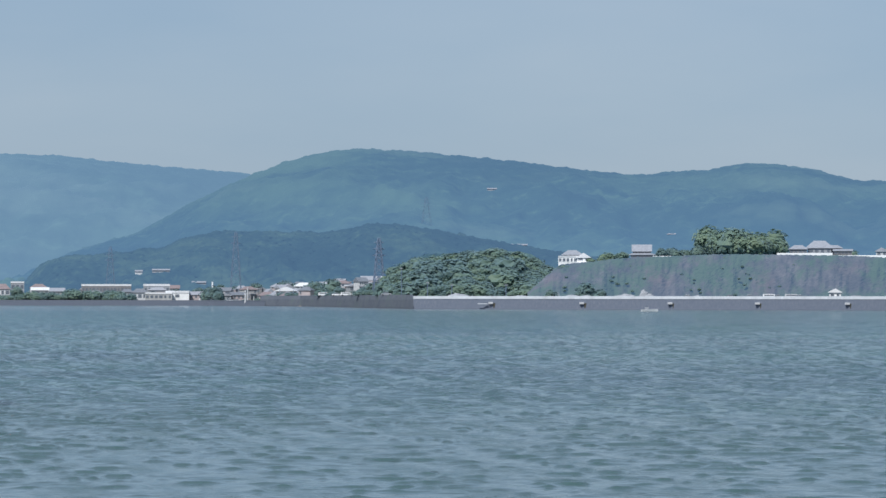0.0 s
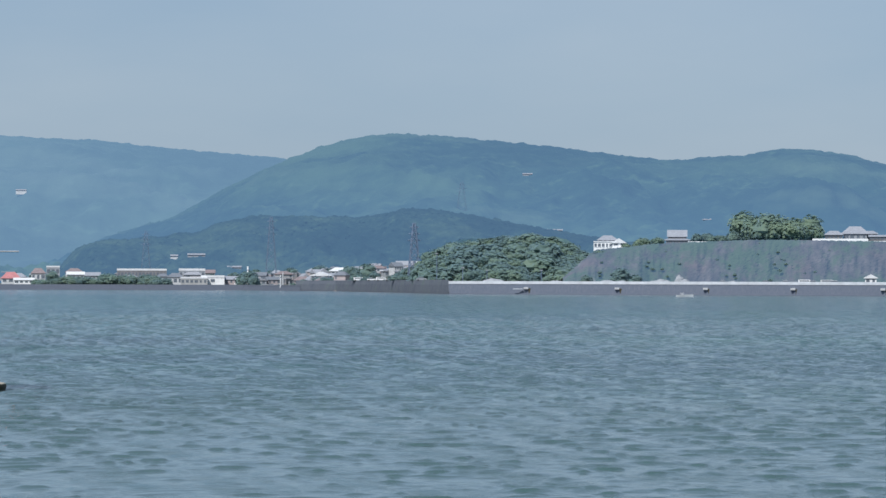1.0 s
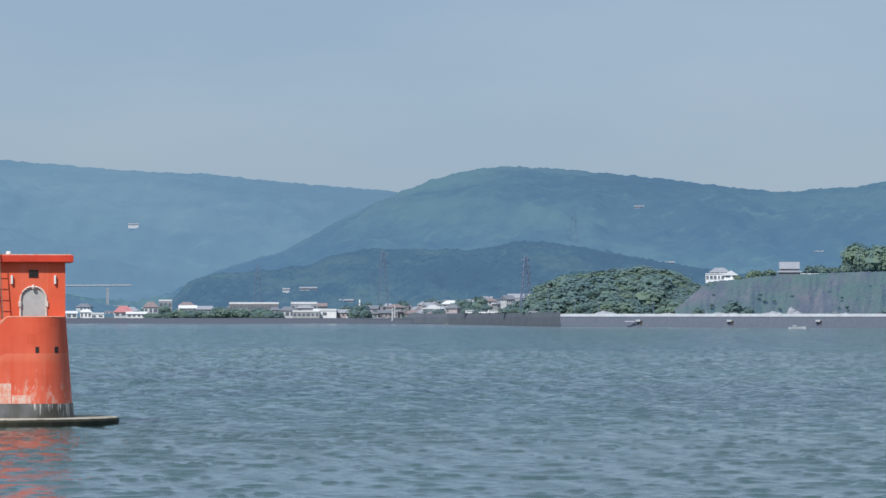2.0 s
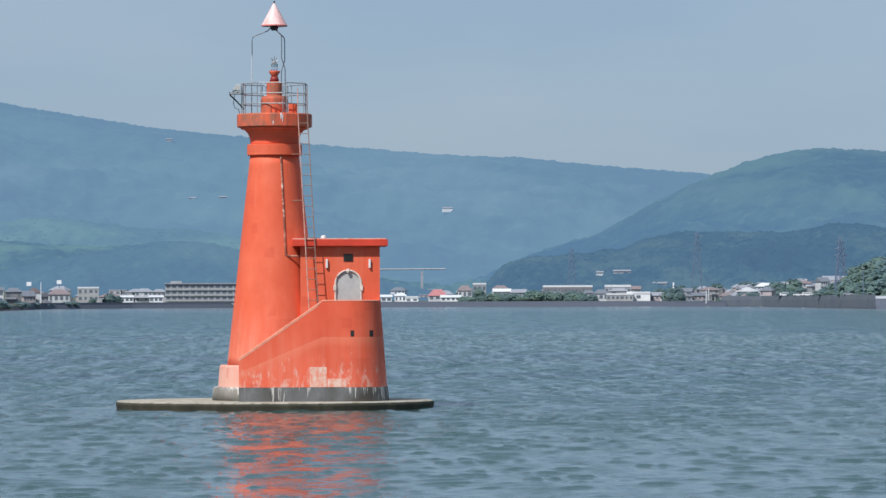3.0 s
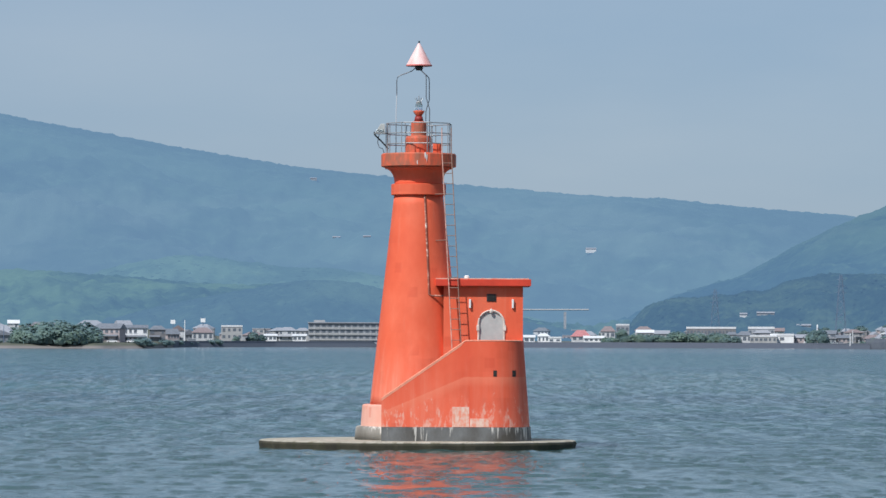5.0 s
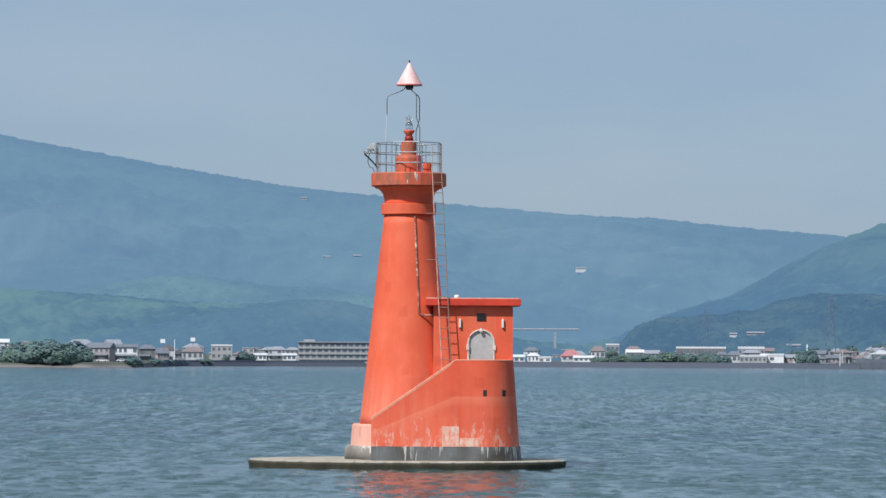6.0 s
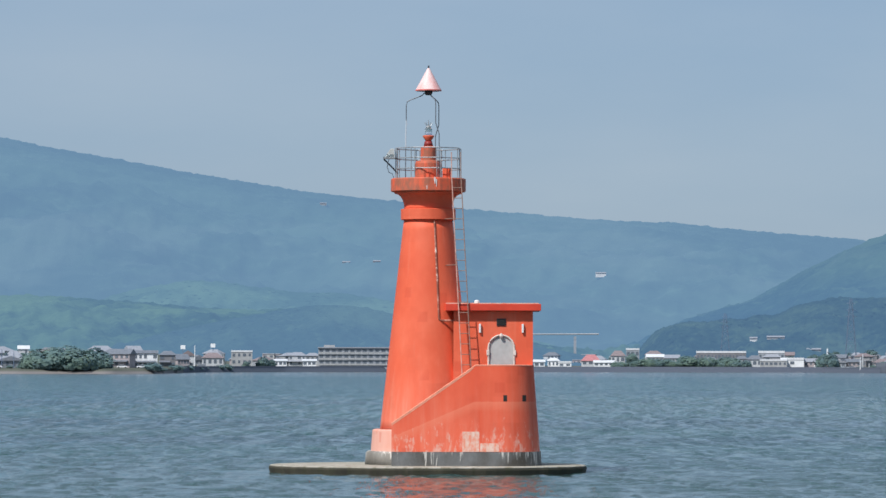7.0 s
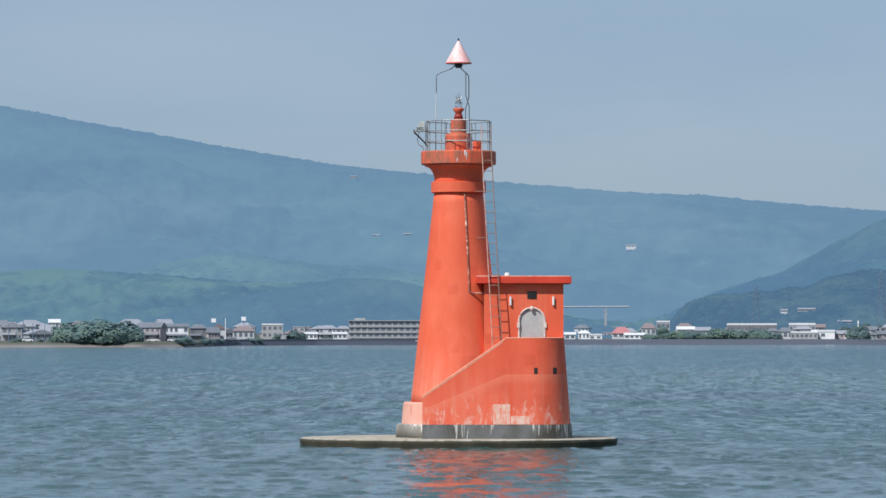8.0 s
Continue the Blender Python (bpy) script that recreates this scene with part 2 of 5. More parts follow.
def wood_land(name, lo, mid, hi, size, haze_glow, glow, stand=0.0035, fields=None, relief=0.3, top=None, rich=0.4, haze_height=0.0):
    """Forest seen from far off: crowns as grain, stands of other woods, paler glades and fields; haze painted in as
    emission.
    """
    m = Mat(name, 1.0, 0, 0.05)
    crowns = m.noise(1.0 / size, 3, 0.7, (1, 1, 1), "world")
    stands = m.noise(stand, 5, 0.6, (1, 0.7, 2.2), "world")
    c = m.ramp(crowns, [(0.30, lo), (0.55, mid), (0.75, hi)])
    c = m.mix(m.ramp(stands, [(0.40, 0.75), (0.50, 0.0)]), c, lo)
    c = m.mix(m.ramp(stands, [(0.50, 0.0), (0.66, 0.85)]), c, hi)
    if fields:
        open_land = m.noise(stand * 1.7, 4, 0.55, (1, 0.6, 3.5), "world")
        if top:                          # fields lie on the high ground
            open_land = m.math("ADD", open_land, m.math("MULTIPLY", m.math("SUBTRACT", m.math("DIVIDE", m.axis("Z", "world"), top), 0.75), 0.35))
        c = m.mix(m.ramp(open_land, [(0.54, 0.0), (0.66, rich)]), c, fields)
    m.colour(c)
    m.bump(crowns, 0.4, size * relief)
    m.haze_glow(haze_glow, glow)
    if haze_height:                             # emission raised low down to imitate denser valley haze
        thick = m.ramp(m.math("DIVIDE", m.axis("Z", "world"), haze_height), [(0.1, 1.0), (0.9, 0.0)])
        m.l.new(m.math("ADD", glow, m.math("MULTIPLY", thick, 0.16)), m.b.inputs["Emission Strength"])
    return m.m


# blue emission in each hill material takes the place of haze
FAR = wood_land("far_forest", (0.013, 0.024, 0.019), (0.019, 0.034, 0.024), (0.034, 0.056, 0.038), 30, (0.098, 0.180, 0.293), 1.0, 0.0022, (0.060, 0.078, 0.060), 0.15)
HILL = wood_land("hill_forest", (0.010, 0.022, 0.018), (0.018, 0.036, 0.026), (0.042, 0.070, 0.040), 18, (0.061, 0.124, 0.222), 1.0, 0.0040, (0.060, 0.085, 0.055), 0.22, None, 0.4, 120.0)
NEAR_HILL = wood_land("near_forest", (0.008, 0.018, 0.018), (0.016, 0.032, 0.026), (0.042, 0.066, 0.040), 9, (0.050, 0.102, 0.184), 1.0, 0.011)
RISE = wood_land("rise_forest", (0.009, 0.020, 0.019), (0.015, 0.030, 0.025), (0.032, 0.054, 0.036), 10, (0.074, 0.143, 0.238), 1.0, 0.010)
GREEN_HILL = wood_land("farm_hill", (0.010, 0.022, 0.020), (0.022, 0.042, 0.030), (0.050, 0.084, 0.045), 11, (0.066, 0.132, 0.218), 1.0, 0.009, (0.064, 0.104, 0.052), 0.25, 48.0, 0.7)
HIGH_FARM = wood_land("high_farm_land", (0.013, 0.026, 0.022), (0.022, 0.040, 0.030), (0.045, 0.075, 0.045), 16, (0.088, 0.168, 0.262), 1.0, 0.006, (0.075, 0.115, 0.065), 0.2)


# ---- building helpers ----
def place(bearing, rise, dist):
    """The point at that bearing and elevation (in 1/7459 rad) and distance from the eye."""
    a = bearing / ARC
    return Vector((dist * math.sin(a), dist * math.cos(a), EYE.z + dist * math.tan(rise / ARC)))


def empty(name, m=None):
    ob = new(name)
    if m is not None:
        ob.matrix_world = m
    return ob


def part(name, bm, material, parent=None, label="", smooth=False, kind=""):
    me = bpy.data.meshes.new(name)
    bmesh.ops.recalc_face_normals(bm, faces=bm.faces)
    if smooth:
        for f in bm.faces:
            f.smooth = True
    bm.to_mesh(me)
    bm.free()
    me.materials.append(material)
    ob = new(name, me)
    ob.parent = parent
    if label or kind:
        tagged(ob, label, kind=kind)
    return ob


def box(bm, x0, x1, y0, y1, z0, z1, bevel=0.0):
    r = bmesh.ops.create_cube(bm, size=1.0)
    bmesh.ops.transform(bm, matrix=Matrix.LocRotScale(((x0 + x1) / 2, (y0 + y1) / 2, (z0 + z1) / 2), None, (abs(x1 - x0), abs(y1 - y0), abs(z1 - z0))), verts=r["verts"])
    if bevel:
        edges = list({e for v in r["verts"] for e in v.link_edges})
        bmesh.ops.bevel(bm, geom=edges, offset=bevel, segments=2, affect="EDGES", profile=0.6)
    return bm


def turned(bm, rings, n=48, cx=0.0, cy=0.0, caps=True):
    """A round body from (radius, z) rings, upwards."""
    rows = [[bm.verts.new((cx + r * math.cos(2 * math.pi * i / n), cy + r * math.sin(2 * math.pi * i / n), z)) for i in range(n)] for r, z in rings]
    for a, b in zip(rows, rows[1:]):
        for i in range(n):
            bm.faces.new((a[i], a[(i + 1) % n], b[(i + 1) % n], b[i]))
    if caps:
        bm.faces.new(rows[0][::-1])
        bm.faces.new(rows[-1])
    return bm


def rod(bm, pts, r, n=8):
    """A round bar along a line of points."""
    pts = [Vector(p) for p in pts]
    rows = []
    for i, p in enumerate(pts):
        d = (pts[min(i + 1, len(pts) - 1)] - pts[max(i - 1, 0)]).normalized()
        up = Vector((0, 0, 1)) if abs(d.z) < 0.9 else Vector((1, 0, 0))
        s = d.cross(up).normalized()
        q = d.cross(s)
        rows.append([bm.verts.new(p + r * (math.cos(2 * math.pi * k / n) * s + math.sin(2 * math.pi * k / n) * q)) for k in range(n)])
    for a, b in zip(rows, rows[1:]):
        for k in range(n):
            bm.faces.new((a[k], a[(k + 1) % n], b[(k + 1) % n], b[k]))
    bm.faces.new(rows[0][::-1])
    bm.faces.new(rows[-1])
    return bm


def grid_mesh(name, verts, nu, nv, material, smooth=True):
    """A sheet of nu by nv points, given row by row as an array."""
    i = np.arange((nu - 1) * (nv - 1))
    r, c = i // (nu - 1), i % (nu - 1)
    a = r * nu + c
    quads = np.stack([a, a + 1, a + nu + 1, a + nu], 1).astype(np.int32)
    me = bpy.data.meshes.new(name)
    me.vertices.add(nu * nv)
    me.vertices.foreach_set("co", verts.astype(np.float32).ravel())
    me.loops.add(quads.size)
    me.loops.foreach_set("vertex_index", quads.ravel())
    me.polygons.add(len(quads))
    me.polygons.foreach_set("loop_start", (np.arange(len(quads)) * 4).astype(np.int32))
    me.polygons.foreach_set("use_smooth", np.full(len(quads), smooth))
    me.update(calc_edges=True)
    me.materials.append(material)
    return new(name, me)


def rough_sum(x, y, scale, octaves, seed):
    """Soft random relief from crossed waves, about -1 to 1."""
    rng = np.random.default_rng(seed)
    out, amp = np.zeros_like(x), 1.0
    for o in range(octaves):
        for k in range(5):
            a, ph = rng.uniform(0, 2 * np.pi), rng.uniform(0, 2 * np.pi)
            f = 2 * np.pi / (scale * rng.uniform(0.7, 1.4))
            out += amp * 0.35 * np.sin((x * np.cos(a) + y * np.sin(a)) * f + ph)
        amp *= 0.55
        scale *= 0.47
    return out


# ---- the sea: one sheet out to the horizon, waves in the strip that shows ----
def sea():
    fan = np.concatenate([np.linspace(-26000, -1300, 30)[:-1], np.arange(-1300, 2350, 5.0), np.linspace(2350, 20800, 24)[1:]]) / ARC
    drop = np.concatenate([[3000, 1500, 900, 640, 520, 460], np.arange(430, 200, -0.33), np.arange(200, 90, -0.5), np.arange(90, 12, -0.7), np.linspace(12, 5.8, 8)])
    dist = np.concatenate([[0.2], EYE.z * ARC / drop])
    step = np.gradient(dist)
    A, D = np.meshgrid(fan, dist)
    S = np.repeat(step[:, None], len(fan), 1)
    x, y = D * np.sin(A), D * np.cos(A)
    rng = np.random.default_rng(4)
    z, dx, dy = np.zeros_like(x), np.zeros_like(x), np.zeros_like(x)
    for k in range(100):
        wave = 0.30 * (2.3 / 0.30) ** rng.uniform(0, 1)
        a = radians(rng.normal(-90, 24))
        kx, ky = math.cos(a) * 2 * math.pi / wave, math.sin(a) * 2 * math.pi / wave
        amp = 0.0034 * wave ** 0.95 * rng.uniform(0.5, 1.3)
        fade = np.clip((wave / (S * abs(math.sin(a)) + D * 0.0005 + 1e-6) - 0.8) / 1.1, 0.1, 1)
        ph = x * kx + y * ky + rng.uniform(0, 6.28)
        z += amp * fade * np.sin(ph)
        dx += amp * fade * math.cos(a) * np.cos(ph)
        dy += amp * fade * math.sin(a) * np.cos(ph)
    # lulls and gusts, with calmer water close inshore
    calm = np.interp(D, [60, 100, 150, 185, 230, 900], [0.42, 0.46, 0.60, 1.0, 1.55, 1.7])
    wx, wy = x + 1.6 * rough_sum(x, y, 9, 2, 15), y + 4.0 * rough_sum(x, y, 14, 2, 16)
    short = 0.6 * rough_sum(wx, wy * 0.35, 1.1, 2, 10) + 0.5 * rough_sum(wx, wy * 0.30, 1.9, 2, 12)
    gust = calm * np.clip(0.85 + 0.25 * rough_sum(x, y * 0.5, 40, 2, 9) + 0.9 * short, 0.05, 2.8)
    z, dx, dy = z * gust, dx * gust, dy * gust
    peak = 0.022                          # sharp crests over flat troughs
    z = peak * (np.exp(np.clip(z / peak, -4, 1.3)) - 1.3)
    for k in range(36):                   # depth-stretched waves that grow with distance, shaped to fit the camera's view
        kx = (-1) ** k * 2 * math.pi / rng.uniform(1.5, 4)
        ky = 2 * math.pi / rng.uniform(6, 22)
        z += 0.022 * np.clip((D - 130) / 260, 0, 1) * np.clip(2 * math.pi / ky / S / 2 - 0.5, 0, 1) * np.sin(x * kx + y * ky + rng.uniform(0, 6.28))
    v = np.stack([x + dx * 0.5, y + dy * 0.5, z], -1)
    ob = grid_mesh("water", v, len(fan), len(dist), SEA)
    tagged(ob, "choppy grey-green sea with small wind waves", "sea", kind="structure")


sea()


# ---- land ----
SHORE_B = [-1500, -811, -560, -468, -425, -395, -250, 0, 700, 860, 1000, 1060, 1500, 2000, 2600]
SHORE_D = [1650, 1680, 1690, 1740, 1960, 2080, 2200, 2330, 2380, 2150, 1760, 1620, 1560, 1480, 1400]


def shore(b):
    return np.interp(b, SHORE_B, SHORE_D)


def ground_z(b, d):
    """Height of the low coast land."""
    return 2.2 + np.maximum(0, d - shore(b) - 25) * 0.010


def coast():
    b = np.concatenate([np.linspace(-9000, -1200, 20)[:-1], np.arange(-1200, 2300, 12.0), np.linspace(2300, 9000, 20)])
    s = np.concatenate([[-6, 0, 3, 7, 12, 20], np.geomspace(30, 3300, 60)])
    B, S = np.meshgrid(b, s)
    D = shore(B) + S
    rise = np.where(S < 20, np.interp(S, [-6, 0, 3, 7, 12, 20], [-1.2, 0.0, 0.6, 1.5, 2.0, 2.2]), ground_z(B, D))
    D2 = D + rough_sum(B * 0.3, S * 0.0, 40, 3, 3) * 3.0 * (S < 25) * (B < -430)
    D2 = np.minimum(D2, 4850)
    v = np.stack([D2 * np.sin(B / ARC), D2 * np.cos(B / ARC), rise + rough_sum(B * 0.25, S, 60, 3, 8) * 0.25 * (S > 5)], -1)
    m = Mat("coast_ground", 0.95, 0, 0.2)
    f = m.noise(0.05, 6, 0.7, (1, 1, 1), "world")
    c = m.ramp(f, [(0.3, (0.065, 0.08, 0.062)), (0.5, (0.115, 0.125, 0.10)), (0.7, (0.17, 0.165, 0.155))])
    sand = m.ramp(m.math("ADD", m.math("MULTIPLY", m.axis("Z", "world"), 0.4), m.math("MULTIPLY", f, 0.4)), [(0.45, 1.0), (0.75, 0.0)])
    m.colour(m.mix(sand, c, (0.22, 0.205, 0.20)))
    ob = grid_mesh("ground", v, len(b), len(s), m.m)
    tagged(ob, "low grey-green coast land with a sandy edge", "ground", kind="structure")


coast()


def ridge(name, label, material, profile, foot, crest, relief, canopy, seed, cell=7.0, power=0.75):
    """A hill that rises from its foot to a wavy crest; profile: (bearing, elevation) of the skyline."""
    pb, pe = [p[0] for p in profile], [p[1] for p in profile]
    b = np.arange(pb[0], pb[-1], cell)
    s = np.linspace(0, 1.25, 120)
    B, S = np.meshgrid(b, s)
    # soften the corners of the outline
    crest_e = np.interp(b, pb, pe)
    pad = 7
    kern = np.hanning(2 * pad + 1)
    crest_e = np.convolve(np.pad(crest_e, pad, mode="edge"), kern / kern.sum(), "valid")
    E = np.repeat(crest_e[None], len(s), 0)
    D = foot + (crest - foot) * S
    top = EYE.z + crest * np.tan(E / ARC)
    base = 1.0
    up = np.where(S <= 1, 1 - (1 - np.clip(S, 0, 1)) ** (1 / power) * 1.0, 1 - (S - 1) * 1.5)
    z = base + (top - base) * up
    x, y = D * np.sin(B / ARC), D * np.cos(B / ARC)
    fold = rough_sum(x, y * 0.5, relief * 9, 4, seed) * relief * np.sin(np.pi * np.clip(S / 0.9, 0, 1)) ** 1.2 * 0.6
    leaf = rough_sum(x, y, canopy * 5, 3, seed + 1) * canopy * 0.35
    rng = np.random.default_rng(seed + 2)
    leaf += rng.uniform(-1, 1, x.shape) * canopy * 0.33
    z = z + fold + leaf * np.clip(S * 6, 0, 1) * 0.55
    y = y + rng.uniform(-1, 1, x.shape) * canopy * 0.5
    ob = grid_mesh(name, np.stack([x, y, z], -1), len(b), len(s), material)
    return tagged(ob, label, "hill", kind="structure")


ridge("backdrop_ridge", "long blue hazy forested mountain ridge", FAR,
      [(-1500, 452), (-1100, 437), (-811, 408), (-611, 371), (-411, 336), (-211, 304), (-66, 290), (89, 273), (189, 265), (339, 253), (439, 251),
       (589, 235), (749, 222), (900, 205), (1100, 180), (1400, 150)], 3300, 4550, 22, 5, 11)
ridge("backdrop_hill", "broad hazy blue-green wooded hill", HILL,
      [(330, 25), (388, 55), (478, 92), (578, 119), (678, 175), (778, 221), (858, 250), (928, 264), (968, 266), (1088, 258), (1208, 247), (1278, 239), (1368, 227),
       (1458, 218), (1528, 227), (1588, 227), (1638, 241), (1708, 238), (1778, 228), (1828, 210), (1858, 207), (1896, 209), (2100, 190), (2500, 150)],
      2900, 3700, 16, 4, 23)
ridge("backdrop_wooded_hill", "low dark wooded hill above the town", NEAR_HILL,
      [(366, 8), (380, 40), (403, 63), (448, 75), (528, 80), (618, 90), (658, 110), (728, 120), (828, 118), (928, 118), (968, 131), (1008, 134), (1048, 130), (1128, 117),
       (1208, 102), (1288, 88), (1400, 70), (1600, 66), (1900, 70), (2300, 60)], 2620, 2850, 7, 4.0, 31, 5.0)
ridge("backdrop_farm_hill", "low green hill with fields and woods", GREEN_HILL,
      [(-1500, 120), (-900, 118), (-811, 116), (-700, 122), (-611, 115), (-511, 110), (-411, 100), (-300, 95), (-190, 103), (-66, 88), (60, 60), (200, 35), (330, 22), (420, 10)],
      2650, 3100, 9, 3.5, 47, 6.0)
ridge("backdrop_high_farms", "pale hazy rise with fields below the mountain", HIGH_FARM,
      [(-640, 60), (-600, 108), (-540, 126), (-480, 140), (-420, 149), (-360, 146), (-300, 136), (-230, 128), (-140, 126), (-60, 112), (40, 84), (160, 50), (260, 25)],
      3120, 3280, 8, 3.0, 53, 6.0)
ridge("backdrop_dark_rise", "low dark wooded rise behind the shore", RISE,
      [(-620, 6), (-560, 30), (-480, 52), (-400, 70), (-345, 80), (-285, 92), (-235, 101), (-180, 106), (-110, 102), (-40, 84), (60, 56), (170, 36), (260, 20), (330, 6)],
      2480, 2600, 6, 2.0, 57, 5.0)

# ---- the lighthouse ----
TOWER = Vector((0.0, 150.0, 0.0))
lighthouse = empty("lighthouse", Matrix.Translation(TOWER))
tagged(lighthouse, "faded red concrete lighthouse with a hut on a flattened round sea slab", "lighthouse")
L = lighthouse


def shaft_r(z):
    return 1.70 + (0.875 - 1.70) * (z - 1.54) / (8.92 - 1.54)


# rounded slab at the waterline, flattened in depth to fit the camera's view: wet skirt below, dry top
def flattened(bm, f):
    for v in bm.verts:
        v.co.y *= f
    return bm


part("slab_skirt", flattened(turned(bmesh.new(), [(5.60, -1.4), (5.62, 0.02), (5.66, 0.18), (5.64, 0.235)], 26), 0.74), WET, L, "dark wet algae-covered slab edge")
part("slab", flattened(turned(bmesh.new(), [(5.62, 0.239), (5.63, 0.265), (5.54, 0.295), (4.6, 0.298), (2.0, 0.305)], 26), 0.74), SLAB, L, "pale weathered concrete slab")
part("tower_plinth", turned(bmesh.new(), [(2.24, 0.29), (2.20, 0.72), (2.14, 0.78)]), BLEACHED_SUNLIT, L, "bleached chipped concrete plinth, also coloured paler as sunlit", True)
part("tower_foot", turned(bmesh.new(), [(2.02, 0.782), (1.97, 1.50), (1.92, 1.55)]), FOOT, L, "flaking pink-white paint on the tower foot")
part("tower", turned(bmesh.new(), [(shaft_r(z), z) for z in np.linspace(1.552, 8.98, 24)], 64), RED, L, smooth=True)
part("tower_collar", turned(bmesh.new(), [(0.93, 8.982), (0.975, 9.0), (0.975, 9.36), (0.93, 9.38)], 64), RED, L)
part("gallery_corbel", turned(bmesh.new(), [(0.86, 9.382)] + [(0.86 + 0.33 * (1 - math.cos(t)), 9.42 + 0.50 * math.sin(t)) for t in np.linspace(0, math.pi / 2, 10)] + [(1.22, 9.98)], 64), RED, L, smooth=True)
part("gallery", turned(bmesh.new(), [(1.30, 9.982), (1.335, 10.01), (1.335, 10.42), (1.31, 10.46)], 20), RED_DIRTY, L)

# stair wall and hut drum: a battered wall round the front, with a ramped top
WALL_X0, WALL_X1, WALL_Y, CORNER = -1.27, 3.72, -2.45, 1.15
HUT_Y0, HUT_Y1, HUT_X0 = -1.35, 1.5, 0.6


def wall_line(inset, n=36):
    """Plan of the front wall from its left end round the right corner to the back."""
    pts = [(x, WALL_Y + inset) for x in np.linspace(WALL_X0, WALL_X1 - CORNER, 26)]
    for t in np.linspace(-math.pi / 2, 0, n)[1:]:
        pts.append((WALL_X1 - CORNER + (CORNER - inset) * math.cos(t), WALL_Y + CORNER + (CORNER - inset) * math.sin(t)))
    pts += [(WALL_X1 - inset, y) for y in np.linspace(WALL_Y + CORNER, 1.6, 6)[1:]]
    return pts


def wall_top(x):
    return float(np.interp(x, [-1.27, 1.62, 1.66], [1.80, 3.80, 3.83]))


def front_wall(z0, z1=None, thick=0.22, grow=0.0):
    bm = bmesh.new()
    outer, inner = wall_line(0.0), wall_line(thick)
    rows = []
    for (xo, yo), (xi, yi) in zip(outer, inner):
        t = wall_top(xo) if z1 is None else z1
        col = []
        cx, cy = 1.2, 0.0
        for z in np.linspace(z0, t, 5):
            k = 0.075 * (3.83 - z) + grow
            nx, ny = (xo - xi) / thick, (yo - yi) / thick
            col.append(bm.verts.new((xo + nx * k if xo > WALL_X1 - CORNER else xo, yo + ny * k * 0.9, z)))
        for z in np.linspace(t, z0, 3):
            col.append(bm.verts.new((xi, yi, z)))
        rows.append(col)
    for a, b in zip(rows, rows[1:]):
        for i in range(len(a)):
            bm.faces.new((a[i], b[i], b[(i + 1) % len(a)], a[(i + 1) % len(a)]))
    bm.faces.new(rows[0])
    bm.faces.new(rows[-1][::-1])
    return bm


part("stair_wall_plinth", front_wall(0.27, 0.79, 0.3, 0.035), PLINTH, L, "stained grey concrete plinth")
part("stair_wall", front_wall(0.794), RED_WALL, L, "ramped red parapet wall with flaking paint")
bm = bmesh.new()
for i in range(11):                      # stair flight behind the ramped wall
    x = -1.2 + i * 0.27
    box(bm, x, x + 0.27, WALL_Y + 0.23, -1.2, 0.6, 0.80 + (i + 1) * 0.186)
part("stair", bm, SLAB, L)
bm = bmesh.new()
floor_plan = [q for q in wall_line(0.235) if q[0] > 1.78] + [(1.78, 1.6)]
low = [bm.verts.new((x, y, 2.55)) for x, y in [(1.78, WALL_Y + 0.235)] + floor_plan]
high = [bm.verts.new((v.co.x, v.co.y, 2.84)) for v in low]
bm.faces.new(low[::-1])
bm.faces.new(high)
for i in range(len(low)):
    bm.faces.new((low[i], low[(i + 1) % len(low)], high[(i + 1) % len(low)], high[i]))
part("balcony", bm, SLAB, L)


def hut_body():
    """Front wall with a real arched doorway and a vent opening, plus sides and back."""
    bm = bmesh.new()
    z0, z1, th = 2.845, 5.74, 0.18
    cx, half, spring, top = 2.585, 0.43, 4.42, 4.86
    arch = [(cx + half * math.cos(t), spring + (top - spring) * math.sin(t)) for t in np.linspace(0, math.pi, 15)]
    x0, x1 = 0.9, 3.70
    loop = [(x0, z0), (cx - half, z0)] + arch[::-1] + [(cx + half, z0), (x1, z0), (x1, z1), (x0, z1)]
    for y in (HUT_Y0, HUT_Y0 + th):
        bm.faces.new([bm.verts.new((x, y, z)) for x, z in loop])
    bm.verts.ensure_lookup_table()
    n = len(loop)
    for i in range(n):
        bm.faces.new((bm.verts[i], bm.verts[(i + 1) % n], bm.verts[n + (i + 1) % n], bm.verts[n + i]))
    box(bm, x1 - th, x1 - 0.002, HUT_Y0 + th + 0.002, HUT_Y1, z0, z1)
    box(bm, x0, x1 - th - 0.002, HUT_Y1 - th, HUT_Y1, z0, z1)
    return bm


hut = part("hut", hut_body(), RED, L, "red rendered hut wall")
part("hut_roof", box(bmesh.new(), 0.62, 3.98, -1.62, 1.75, 5.745, 5.985, 0.015), RED_FRESH, L, "overhanging red concrete roof slab")
part("roof_edge", box(bmesh.new(), 0.62, 3.90, -1.60, 1.7, 5.987, 6.02), PRIMER, L, "pale thin layer along the roof top")


